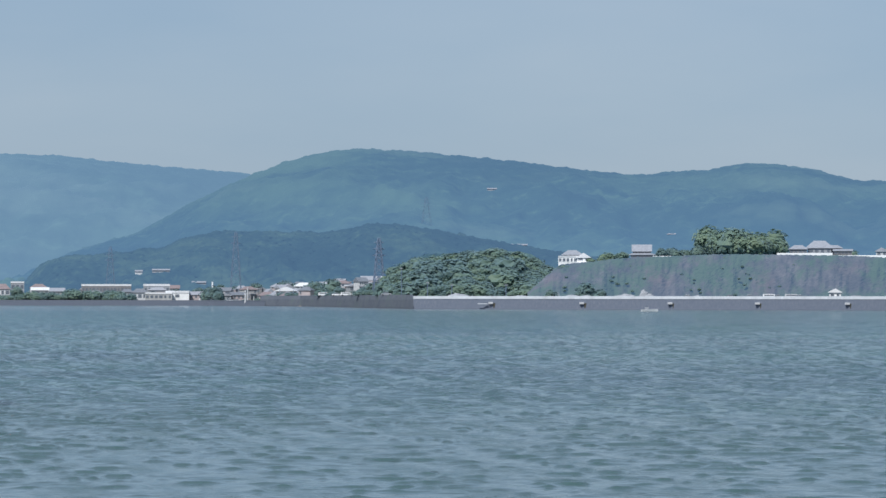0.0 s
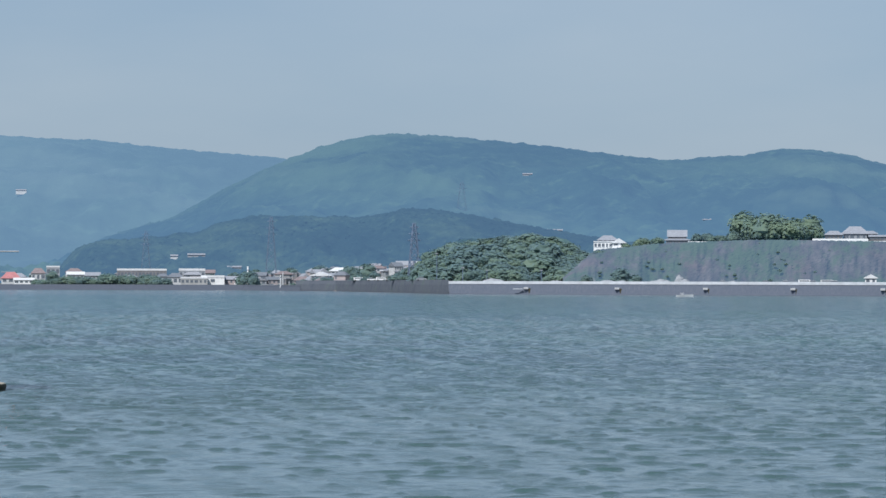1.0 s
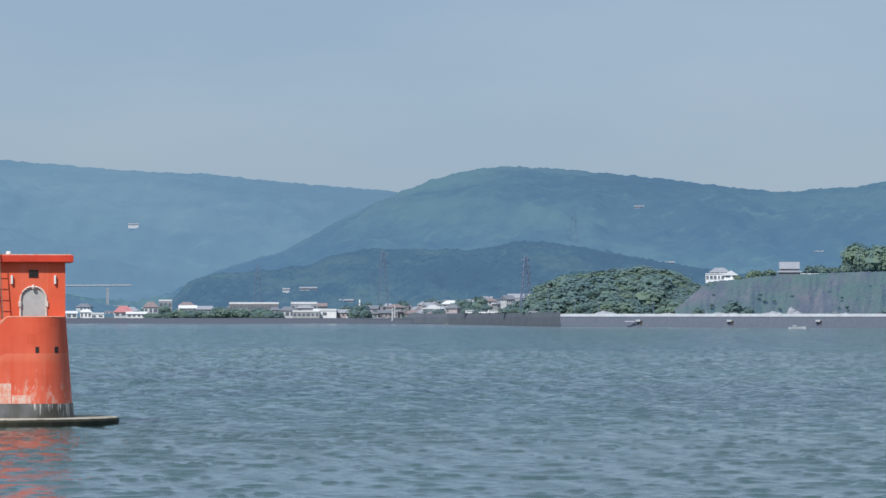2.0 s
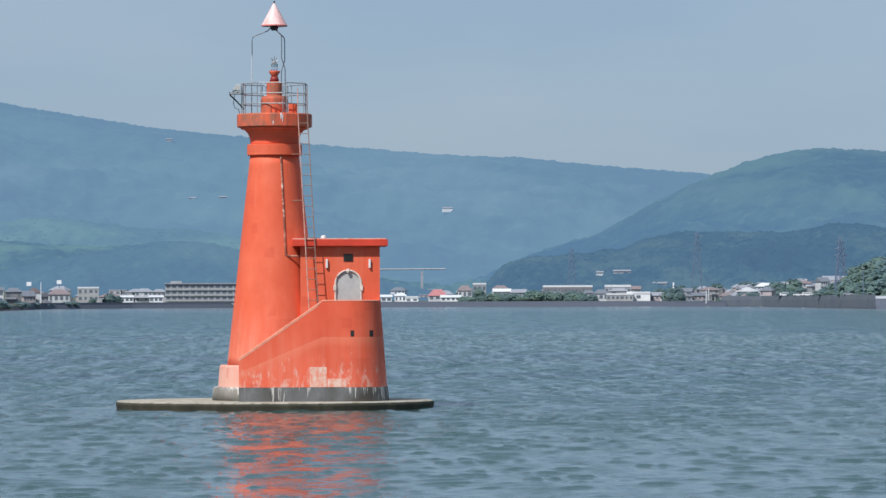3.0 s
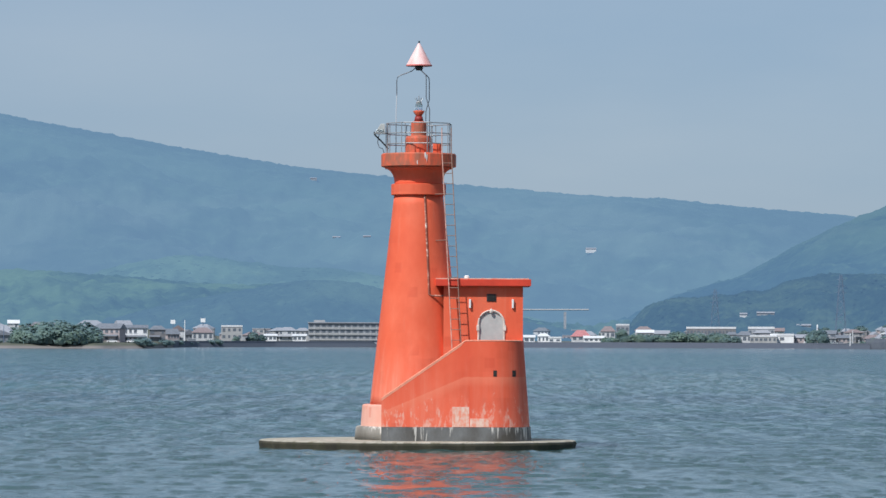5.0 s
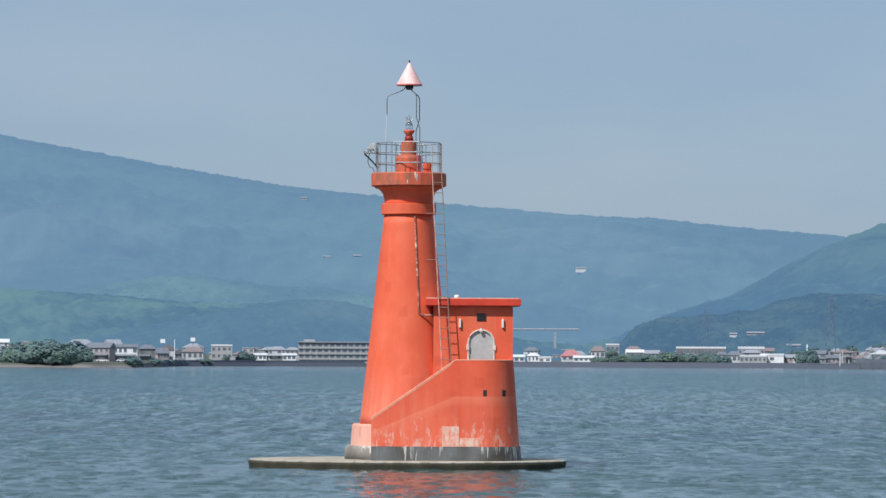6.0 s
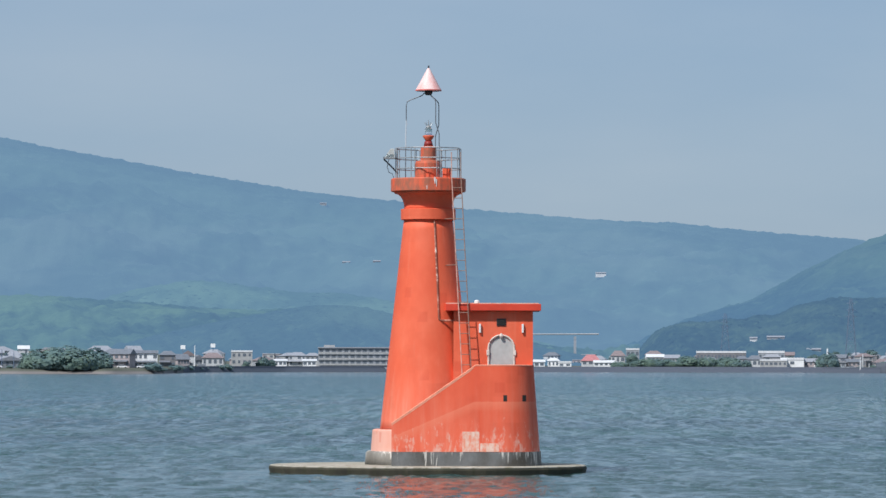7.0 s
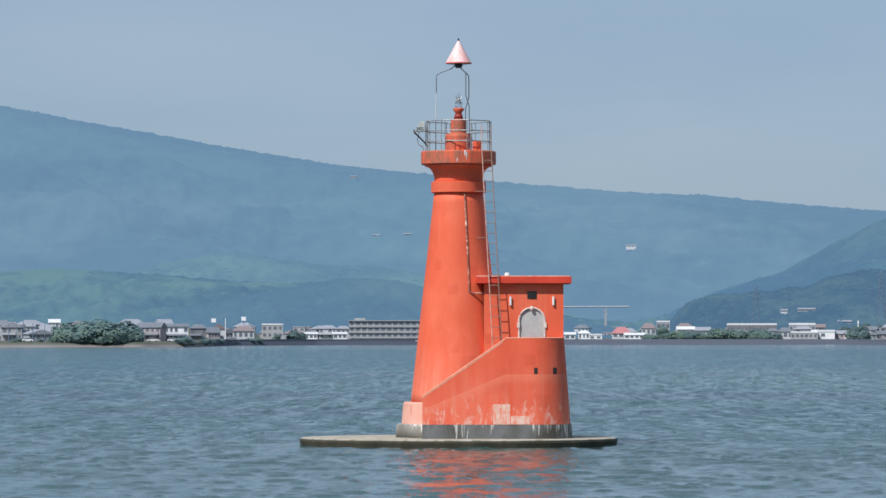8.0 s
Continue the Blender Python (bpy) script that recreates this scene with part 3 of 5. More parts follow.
def arch_board(half, spring, top, z0, y0, y1, cx=2.585):
    bm = bmesh.new()
    loop = [(cx - half, z0)] + [(cx + half * math.cos(t), spring + (top - spring) * math.sin(t)) for t in np.linspace(math.pi, 0, 15)] + [(cx + half, z0)]
    a = [bm.verts.new((x, y0, z)) for x, z in loop]
    b = [bm.verts.new((x, y1, z)) for x, z in loop]
    bm.faces.new(a)
    bm.faces.new(b[::-1])
    for i in range(len(a)):
        bm.faces.new((a[i], a[(i + 1) % len(a)], b[(i + 1) % len(a)], b[i]))
    return bm


door = part("door", arch_board(0.427, 4.42, 4.857, 2.85, HUT_Y0 + 0.03, HUT_Y0 + 0.08), DOOR, L, "closed pale grey arched door")
bm = bmesh.new()
rim = [(2.585 + 0.455 * math.cos(t), 4.42 + 0.465 * math.sin(t)) for t in np.linspace(math.pi, 0, 17)]
rod(bm, [(2.13, HUT_Y0 - 0.01, 2.9)] + [(x, HUT_Y0 - 0.01, z) for x, z in rim] + [(3.04, HUT_Y0 - 0.01, 2.9)], 0.035, 6)
part("door_surround", bm, DOOR_TRIM, L, "chipped pale door surround")
for dx in (-0.47, 0.47):
    part("hinge", box(bmesh.new(), 2.585 + dx - 0.05, 2.585 + dx + 0.05, HUT_Y0 - 0.06, HUT_Y0 - 0.005, 4.17, 4.36, 0.012), DOOR_TRIM, door)
part("knocker", turned(bmesh.new(), [(0.05, 4.80), (0.07, 4.86), (0.03, 4.95)], 10, 2.585, HUT_Y0 - 0.06), DOOR_TRIM, door)
vent = part("vent", box(bmesh.new(), 2.42, 2.75, HUT_Y0 - 0.03, HUT_Y0 - 0.004, 5.21, 5.47, 0.008), BLACK, L, "dark louvred vent")
for i in range(5):
    part("louvre", box(bmesh.new(), 2.445, 2.725, HUT_Y0 - 0.045, HUT_Y0 - 0.031, 5.235 + i * 0.045, 5.262 + i * 0.045), DARK, vent)
for x in (1.83, 3.34):
    b = part("wall_bracket", box(bmesh.new(), x - 0.035, x + 0.035, HUT_Y0 - 0.10, HUT_Y0 - 0.004, 4.97, 5.28, 0.012), WHITE, L, "short white wall bracket")
part("roof_fitting", turned(bmesh.new(), [(0.09, 6.022), (0.09, 6.10), (0.05, 6.13)], 12, 1.72, -0.9), WHITE, L)


def on_wall(x, z):
    """Point and outward direction in plan of the battered front wall."""
    k = 0.075 * (3.83 - z)
    cx, cy = WALL_X1 - CORNER, WALL_Y + CORNER
    if x <= cx:
        return Vector((x, WALL_Y - 0.9 * k, z)), Vector((0, -1, 0))
    r = CORNER + k
    s = min(0.999, (x - cx) / r)
    n = Vector((s, -math.sqrt(1 - s * s), 0))
    return Vector((cx + n.x * r, cy + n.y * (CORNER + 0.9 * k), z)), n


def wall_patch(x0, x1, z0, z1, proud):
    """A thin coat that follows the front wall."""
    bm = bmesh.new()
    xs = np.linspace(x0, x1, 9)
    rows = []
    for x in xs:
        col = []
        for z, o in ((z0, proud), (z1, proud), (z1, -0.03), (z0, -0.03)):
            p, n = on_wall(x, z)
            col.append(bm.verts.new(p + n * o))
        rows.append(col)
    for a, b in zip(rows, rows[1:]):
        for i in range(4):
            bm.faces.new((a[i], b[i], b[(i + 1) % 4], a[(i + 1) % 4]))
    bm.faces.new(rows[0])
    bm.faces.new(rows[-1][::-1])
    return bm


for x in (2.64, 3.31):
    part("drain_hole", wall_patch(x, x + 0.13, 2.56, 2.78, 0.004), DARK, L, "small square drain opening")
part("primer_patch", wall_patch(1.21, 1.80, 0.80, 1.50, 0.005), PRIMER, L, "square of bare pale primer")
part("primer_patch", wall_patch(1.83, 2.48, 0.80, 1.10, 0.005), PRIMER, L, "square of bare pale primer")

# bevelled coping along the ramp and the balcony edge, painted pale as if sunlit
bm = bmesh.new()
rows = []
for x in list(np.linspace(WALL_X0, 1.64, 20)) + list(np.linspace(1.7, 3.66, 24)):
    h = 0.10 if x < 1.64 else 0.035
    top_z = wall_top(x)
    col = []
    for z, o in ((top_z - h, 0.003), (top_z - 0.01, 0.012), (top_z + 0.015, -0.05), (top_z + 0.012, -0.2)):
        p, n = on_wall(x, z)
        col.append(bm.verts.new(p + n * o))
    rows.append(col)
for a, b in zip(rows, rows[1:]):
    for i in range(3):
        bm.faces.new((a[i], b[i], b[i + 1], a[i + 1]))
part("coping", bm, COPING_LIT, L, "pink coping of the stair wall, painted pale as a lit edge")

# conduit on the tower
conduit = [(0.22 + 0.17 * (8.95 - z) / 3.6, -math.sqrt(shaft_r(z) ** 2 - (0.22 + 0.17 * (8.95 - z) / 3.6) ** 2) - 0.015, z) for z in np.linspace(8.95, 5.45, 12)]
conduit += [(0.48, -math.sqrt(shaft_r(5.42) ** 2 - 0.23) - 0.04, 5.40), (1.0, -1.30, 5.39)]
part("conduit", rod(bmesh.new(), conduit, 0.034, 8), CONDUIT, L, "thin flaking conduit pipe")

# ladder from balcony to gallery, leaning along the shaft
RAIL_PAINT = plain("faded_rail_paint", (0.58, 0.34, 0.28), 0.7, 0, 0.35, 7)
ladder = empty("ladder")
ladder.parent = L
tagged(ladder, "thin rust-flecked steel ladder")


def ladder_at(z):
    f = (z - 2.85) / (10.5 - 2.85)
    return 1.40 + (0.99 - 1.40) * min(f, 1.02), float(np.interp(z, [2.85, 6.1, 10.5, 11.4], [-1.80, -1.69, -1.12, -1.12]))


for side in (-0.165, 0.165):
    bm = bmesh.new()
    rod(bm, [(ladder_at(z)[0] + side, ladder_at(z)[1], z) for z in np.linspace(2.85, 11.35, 12)], 0.020, 6)
    part("rail", bm, RAIL_PAINT if side < 0 else RUSTY, ladder)
z = 3.1
while z < 10.4:
    x, y = ladder_at(z)
    part("rung", rod(bmesh.new(), [(x - 0.165, y, z), (x + 0.165, y, z)], 0.015, 6), RUSTY, ladder)
    z += 0.368
for z in (5.98, 7.36, 9.0):
    x, y = ladder_at(z)
    part("stay", rod(bmesh.new(), [(x - 0.165, y, z), (x - 0.55, -math.sqrt(max(0.01, shaft_r(z) ** 2 - (x - 0.55) ** 2)) + 0.05, z)], 0.018, 6), RUSTY, ladder)

# gallery railing
railing = empty("gallery_railing")
railing.parent = L
tagged(railing, "grey steel gallery railing")
RAIL_R, N_POST = 1.20, 8
for i in range(N_POST):
    a = 2 * math.pi * (i + 0.40) / N_POST
    for da in (-0.06, 0.06):
        part("post", rod(bmesh.new(), [(RAIL_R * math.cos(a + da), RAIL_R * math.sin(a + da), z) for z in (10.46, 11.53)], 0.017, 6), STEEL, railing)
for z in (11.53, 11.17, 10.80):
    ring = [(RAIL_R * math.cos(t), RAIL_R * math.sin(t), z) for t in np.linspace(0, 2 * math.pi, 9) + 0.8 * math.pi / 8]
    part("rail", rod(bmesh.new(), ring, 0.020, 6), STEEL, railing)

# lantern pedestal
part("lantern_pedestal", turned(bmesh.new(), [(0.47, 10.462), (0.47, 11.0), (0.44, 11.08), (0.30, 11.10), (0.275, 11.12), (0.275, 11.56), (0.25, 11.60), (0.18, 11.62)], 28), RED_DIRTY, L, "stepped red lantern pedestal")
part("lantern_neck", turned(bmesh.new(), [(0.17, 11.622), (0.13, 11.80)], 24), DARK_RED, L, "dark red lantern neck", True)
part("lantern_cup", turned(bmesh.new(), [(0.10, 11.802), (0.12, 11.84), (0.20, 11.95), (0.20, 12.0), (0.06, 12.01)], 24), RED_DIRTY, L, smooth=True)
part("lantern", turned(bmesh.new(), [(0.12, 12.012), (0.13, 12.10), (0.13, 12.22), (0.08, 12.30)], 20), LAMP_GLASS, L, "small clear glass lantern", True)
part("lantern_cap", turned(bmesh.new(), [(0.09, 12.302), (0.08, 12.33), (0.02, 12.36), (0.012, 12.55)], 14), STEEL, L)
for i in range(5):
    a = 2 * math.pi * i / 5 + 0.3
    part("bird_spike", rod(bmesh.new(), [(0.06 * math.cos(a), 0.06 * math.sin(a), 12.32), (0.15 * math.cos(a), 0.15 * math.sin(a), 12.46)], 0.010, 5), STEEL, L)
part("equipment_box", box(bmesh.new(), 0.50, 0.80, -0.72, -0.42, 10.462, 10.80, 0.02), RED, L)

# pale runs of bird lime on the gallery edge
for a, w, z0, z1 in ((-92, 0.022, 10.02, 10.18), (-80, 0.04, 10.22, 10.47), (-77.5, 0.025, 10.12, 10.40)):
    bm = bmesh.new()
    t = radians(a)
    n = Vector((math.cos(t), math.sin(t), 0))
    side = Vector((-n.y, n.x, 0))
    ring = [n * 1.342 + side * (w * math.cos(k) * (0.6 + 0.4 * math.sin(k))) + Vector((0, 0, (z0 + z1) / 2 + (z1 - z0) / 2 * math.sin(k))) for k in np.linspace(0, 2 * math.pi, 12)[:-1]]
    front, rear = [bm.verts.new(q) for q in ring], [bm.verts.new(q - n * 0.03) for q in ring]
    bm.faces.new(front)
    bm.faces.new(rear[::-1])
    for i in range(len(ring)):
        bm.faces.new((front[i], rear[i], rear[(i + 1) % len(ring)], front[(i + 1) % len(ring)]))
    part("lime_stain", bm, WHITE, L, "white run of bird lime")

# topmark on three bent legs
topmark = empty("topmark")
topmark.parent = L
tagged(topmark, "faded pink-white cone topmark on bent steel legs")
for deg in (181.0, 62.0, -71.0):
    c, s = math.cos(radians(deg)), math.sin(radians(deg))
    foot_x = {62.0: 0.25, -71.0: 0.38}.get(deg, 0.81 * c)      # lower ends of two legs shifted sideways so they cross in the camera's view
    leg = [(foot_x, 0.81 * s, 10.46), (foot_x, 0.80 * s, 12.02), (0.79 * c, 0.79 * s, 12.42), (0.79 * c, 0.79 * s, 13.08), (0.76 * c, 0.76 * s, 13.20), (0.66 * c, 0.66 * s, 13.26), (0.24 * c, 0.24 * s, 13.42), (0.12 * c, 0.12 * s, 13.54)]
    part("leg", rod(bmesh.new(), leg, 0.019, 6), LEGS if deg > 100 else DARK_LEG, topmark)
part("hub", turned(bmesh.new(), [(0.10, 13.44), (0.15, 13.52), (0.13, 13.60)], 12), BLACK, topmark)
part("cone", turned(bmesh.new(), [(0.445, 13.602), (0.455, 13.63), (0.05, 14.38), (0.02, 14.41)], 40), PINK, topmark, smooth=False)
part("rim", turned(bmesh.new(), [(0.44, 13.585), (0.466, 13.59), (0.466, 13.625), (0.45, 13.635)], 40, 0, 0, False), RIM, topmark, "faded red rim of the cone")
part("finial", turned(bmesh.new(), [(0.03, 14.412), (0.03, 14.48), (0.01, 14.50)], 8), BLACK, topmark)

# lamp on a bracket outside the railing
fl = empty("floodlight")
fl.parent = L
tagged(fl, "pale floodlight on a dark slanting bracket")
part("arm", rod(bmesh.new(), [(-1.08, -0.38, 10.62), (-1.30, -0.42, 10.86), (-1.57, -0.45, 11.12), (-1.58, -0.45, 11.22)], 0.030, 6), BLACK, fl)
part("tray", box(bmesh.new(), -1.58, -1.17, -0.62, -0.30, 11.14, 11.18, 0.01), STEEL, fl)
bm = box(bmesh.new(), -1.55, -1.19, -0.60, -0.32, 11.182, 11.50, 0.02)
for v in bm.verts:                       # lamp body narrows upwards and leans to the tower
    up = (v.co.z - 11.182) / 0.32
    v.co.x = -1.37 + (v.co.x + 1.37) * (1 - 0.62 * up) + 0.09 * up
part("housing", bm, DOOR, fl)
part("lens", box(bmesh.new(), -1.50, -1.24, -0.612, -0.602, 11.20, 11.30), LAMP_GLASS, fl)
part("cable", rod(bmesh.new(), [(-1.40, -0.5, 11.15), (-1.46, -0.5, 10.85), (-1.40, -0.5, 10.66), (-1.28, -0.45, 10.62), (-1.22, -0.4, 10.45)], 0.012, 5), BLACK, fl)
# ---- materials of the shore ----
def hazed_leaf_mat(name, lo, hi):
    """Foliage: every tree and every leaf clump a little different, light passing through the leaves. Bluish colour and
    sheen stand in for haze.
    """
    m = Mat(name, 0.6, 0, 0.35)
    c = m.mix(m.chance(), lo, hi)
    c = m.mix(m.math("MULTIPLY", m.island(), 0.5), c, tuple(x * 1.3 for x in hi))
    m.colour(c)
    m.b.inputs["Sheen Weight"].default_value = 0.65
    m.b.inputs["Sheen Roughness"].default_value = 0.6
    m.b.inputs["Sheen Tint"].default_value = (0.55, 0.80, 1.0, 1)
    thin = m.n.new("ShaderNodeBsdfTranslucent")
    m.l.new(c, thin.inputs["Color"])
    both = m.n.new("ShaderNodeMixShader")
    both.inputs["Fac"].default_value = 0.32
    m.l.new(m.b.outputs[0], both.inputs[1])
    m.l.new(thin.outputs[0], both.inputs[2])
    m.l.new(both.outputs[0], m.n["Material Output"].inputs["Surface"])
    return m.m


LEAF = hazed_leaf_mat("hazed_broad_leaf", (0.090, 0.160, 0.175), (0.145, 0.215, 0.150))
# lighter leaf: yellow-green growth, and sunlit crowns painted on the knoll top
LEAF_SUNNY = hazed_leaf_mat("sunny_yellow_green_leaf", (0.105, 0.178, 0.155), (0.165, 0.230, 0.130))
LEAF_DARK = hazed_leaf_mat("hazed_evergreen_leaf", (0.085, 0.150, 0.160), (0.125, 0.190, 0.145))
BARK = plain("bark", (0.12, 0.10, 0.09), 0.95, 0, 0.3, 2)
# building, wall and steel colours greyed and blued in place of haze; panes lightened
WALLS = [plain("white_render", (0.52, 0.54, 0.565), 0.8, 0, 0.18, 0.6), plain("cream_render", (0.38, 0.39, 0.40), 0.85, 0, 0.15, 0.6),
         plain("grey_render", (0.30, 0.325, 0.36), 0.85, 0, 0.18, 0.6), plain("hazed_brown_siding", (0.20, 0.20, 0.215), 0.85, 0, 0.2, 0.6),
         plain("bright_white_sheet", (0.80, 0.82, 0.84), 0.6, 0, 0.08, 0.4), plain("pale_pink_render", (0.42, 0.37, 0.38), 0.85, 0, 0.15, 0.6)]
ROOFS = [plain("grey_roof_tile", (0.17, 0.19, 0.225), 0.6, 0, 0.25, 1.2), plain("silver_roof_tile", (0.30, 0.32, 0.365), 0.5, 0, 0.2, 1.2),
         plain("hazed_red_brown_roof", (0.23, 0.19, 0.20), 0.75, 0, 0.25, 1.2), plain("white_sheet_roof", (0.68, 0.70, 0.73), 0.5, 0, 0.1, 0.8),
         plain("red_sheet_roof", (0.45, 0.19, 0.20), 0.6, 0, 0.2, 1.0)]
PANE = plain("hazed_window_glass", (0.13, 0.155, 0.19), 0.2, 0, 0.3, 2)
SEAWALL = concrete("hazed_old_seawall", (0.105, 0.13, 0.175), (0.13, 0.155, 0.205), (0.155, 0.175, 0.22))
TOWN_WALL = concrete("hazed_blue_seawall", (0.068, 0.084, 0.115), (0.088, 0.105, 0.138), (0.12, 0.132, 0.16))
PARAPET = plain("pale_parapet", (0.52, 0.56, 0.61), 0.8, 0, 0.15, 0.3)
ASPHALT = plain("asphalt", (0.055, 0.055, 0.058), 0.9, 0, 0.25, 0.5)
LATTICE = plain("hazed_pylon_steel", (0.15, 0.205, 0.30), 0.6, 0.1, 0.2, 1)
TYRE = plain("tyre_rubber", (0.03, 0.03, 0.03), 0.9, 0, 0.2, 3)

# bank colours shifted to blue-grey for the same painted haze
bank = Mat("hazed_grassy_bank", 0.95, 0, 0.2)
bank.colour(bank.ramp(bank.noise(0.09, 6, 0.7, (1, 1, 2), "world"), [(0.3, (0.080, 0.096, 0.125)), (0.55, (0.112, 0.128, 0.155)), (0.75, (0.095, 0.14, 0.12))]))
bank.bump(bank.noise(0.8, 5, 0.7, (1, 1, 1), "world"), 0.6, 0.4)
BANK = bank.m

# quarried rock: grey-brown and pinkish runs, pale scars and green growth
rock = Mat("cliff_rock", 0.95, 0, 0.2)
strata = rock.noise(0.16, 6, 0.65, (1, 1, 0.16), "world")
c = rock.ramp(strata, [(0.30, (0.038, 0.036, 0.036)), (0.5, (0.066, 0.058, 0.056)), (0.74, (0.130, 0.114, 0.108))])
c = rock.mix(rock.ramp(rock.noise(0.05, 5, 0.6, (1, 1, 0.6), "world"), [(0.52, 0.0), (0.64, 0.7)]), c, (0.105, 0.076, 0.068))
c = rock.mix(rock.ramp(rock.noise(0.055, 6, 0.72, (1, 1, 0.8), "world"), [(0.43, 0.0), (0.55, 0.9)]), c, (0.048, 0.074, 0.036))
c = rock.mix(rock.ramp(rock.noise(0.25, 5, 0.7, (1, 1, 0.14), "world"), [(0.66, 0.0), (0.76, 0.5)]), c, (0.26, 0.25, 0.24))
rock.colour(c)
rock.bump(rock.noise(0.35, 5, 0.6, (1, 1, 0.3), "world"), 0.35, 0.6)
# haze in front of the cliff, added as a blue glow of the rock
rock.haze_glow((0.042, 0.082, 0.146), 1.0)
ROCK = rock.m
# the knoll's material carries the same haze glow
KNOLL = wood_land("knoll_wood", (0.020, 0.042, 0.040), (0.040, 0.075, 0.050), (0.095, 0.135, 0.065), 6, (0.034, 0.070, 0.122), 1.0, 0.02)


def on_slope(ob, b, e):
    """The point of a hill's sheet where it first reaches that elevation at that bearing."""
    co = np.empty(len(ob.data.vertices) * 3, np.float32)
    ob.data.vertices.foreach_get("co", co)
    co = co.reshape(-1, 3)
    near = np.abs(np.arctan2(co[:, 0], co[:, 1]) * ARC - b) < 8
    c = co[near]
    d = np.hypot(c[:, 0], c[:, 1])
    up = (c[:, 2] - EYE.z) / d * ARC
    ok = np.where(up >= e)[0]
    k = ok[np.argmin(d[ok])] if len(ok) else np.argmax(up)
    return float(d[k]), float(c[k, 2])


# ---- sea walls and banks along the shore ----
def dike(name, label, b0, b1, profile, material, offset=0.0, step=10.0, category="sea wall"):
    """A wall or bank along the shore; profile: (distance inland, height) points, closed at the back."""
    b = np.arange(b0, b1 + step / 2, step)
    prof = list(profile)
    v = []
    for o, z in prof:
        D = shore(b) + offset + o
        v.append(np.stack([D * np.sin(b / ARC), D * np.cos(b / ARC), np.full_like(b, z)], -1))
    ob = grid_mesh(name, np.stack(v), len(b), len(prof), material, False)
    return tagged(ob, label, category, kind="structure")


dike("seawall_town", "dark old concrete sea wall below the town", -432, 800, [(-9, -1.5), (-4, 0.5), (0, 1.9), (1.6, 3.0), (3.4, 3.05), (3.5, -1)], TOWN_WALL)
dike("bank_harbour", "dull blue-grey grassy bank along the water", 790, 1064, [(-3, -2), (-1, 0.7), (4, 3.6), (10, 5.4), (16, 5.5), (24, 0)], BANK)
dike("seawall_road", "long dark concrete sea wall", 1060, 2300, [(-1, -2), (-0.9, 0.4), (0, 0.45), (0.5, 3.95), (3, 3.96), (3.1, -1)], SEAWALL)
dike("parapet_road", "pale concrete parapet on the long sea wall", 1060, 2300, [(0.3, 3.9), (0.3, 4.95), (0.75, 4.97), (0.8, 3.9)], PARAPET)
dike("road", "coast road behind the pale parapet", 1060, 2300, [(0.85, 3.965), (9, 4.0), (11, 4.0), (12, 0)], ASPHALT, 2.3, category="road")


def outfall(b):
    """White block and dark pier on the face of the sea wall."""
    d = float(shore(b)) - 0.2
    p = place(b, 0, d)
    t = empty("sluice_outlet", Matrix.Translation((p.x, p.y, 0)) @ pose(0, 0, 0, 0, 0, -math.degrees(b / ARC)))
    tagged(t, "white block beside a dark pier on the sea wall", "sluice", "sluices of the sea wall")
    part("block", box(bmesh.new(), -0.9, 0.85, -0.9, 0.6, 1.95, 2.7, 0.08), WALLS[0], t, "white painted block")
    part("pier", box(bmesh.new(), 0.95, 2.2, -0.7, 0.6, -1.0, 2.3, 0.1), WET, t, "dark upright pier")
    if b < 1300:
        part("ledge", box(bmesh.new(), -5.0, -1.35, -0.6, 0.6, 1.9, 2.2, 0.05), PARAPET, t)


for b in (1197, 1358, 1514, 1668, 1826, 1985):
    outfall(b)


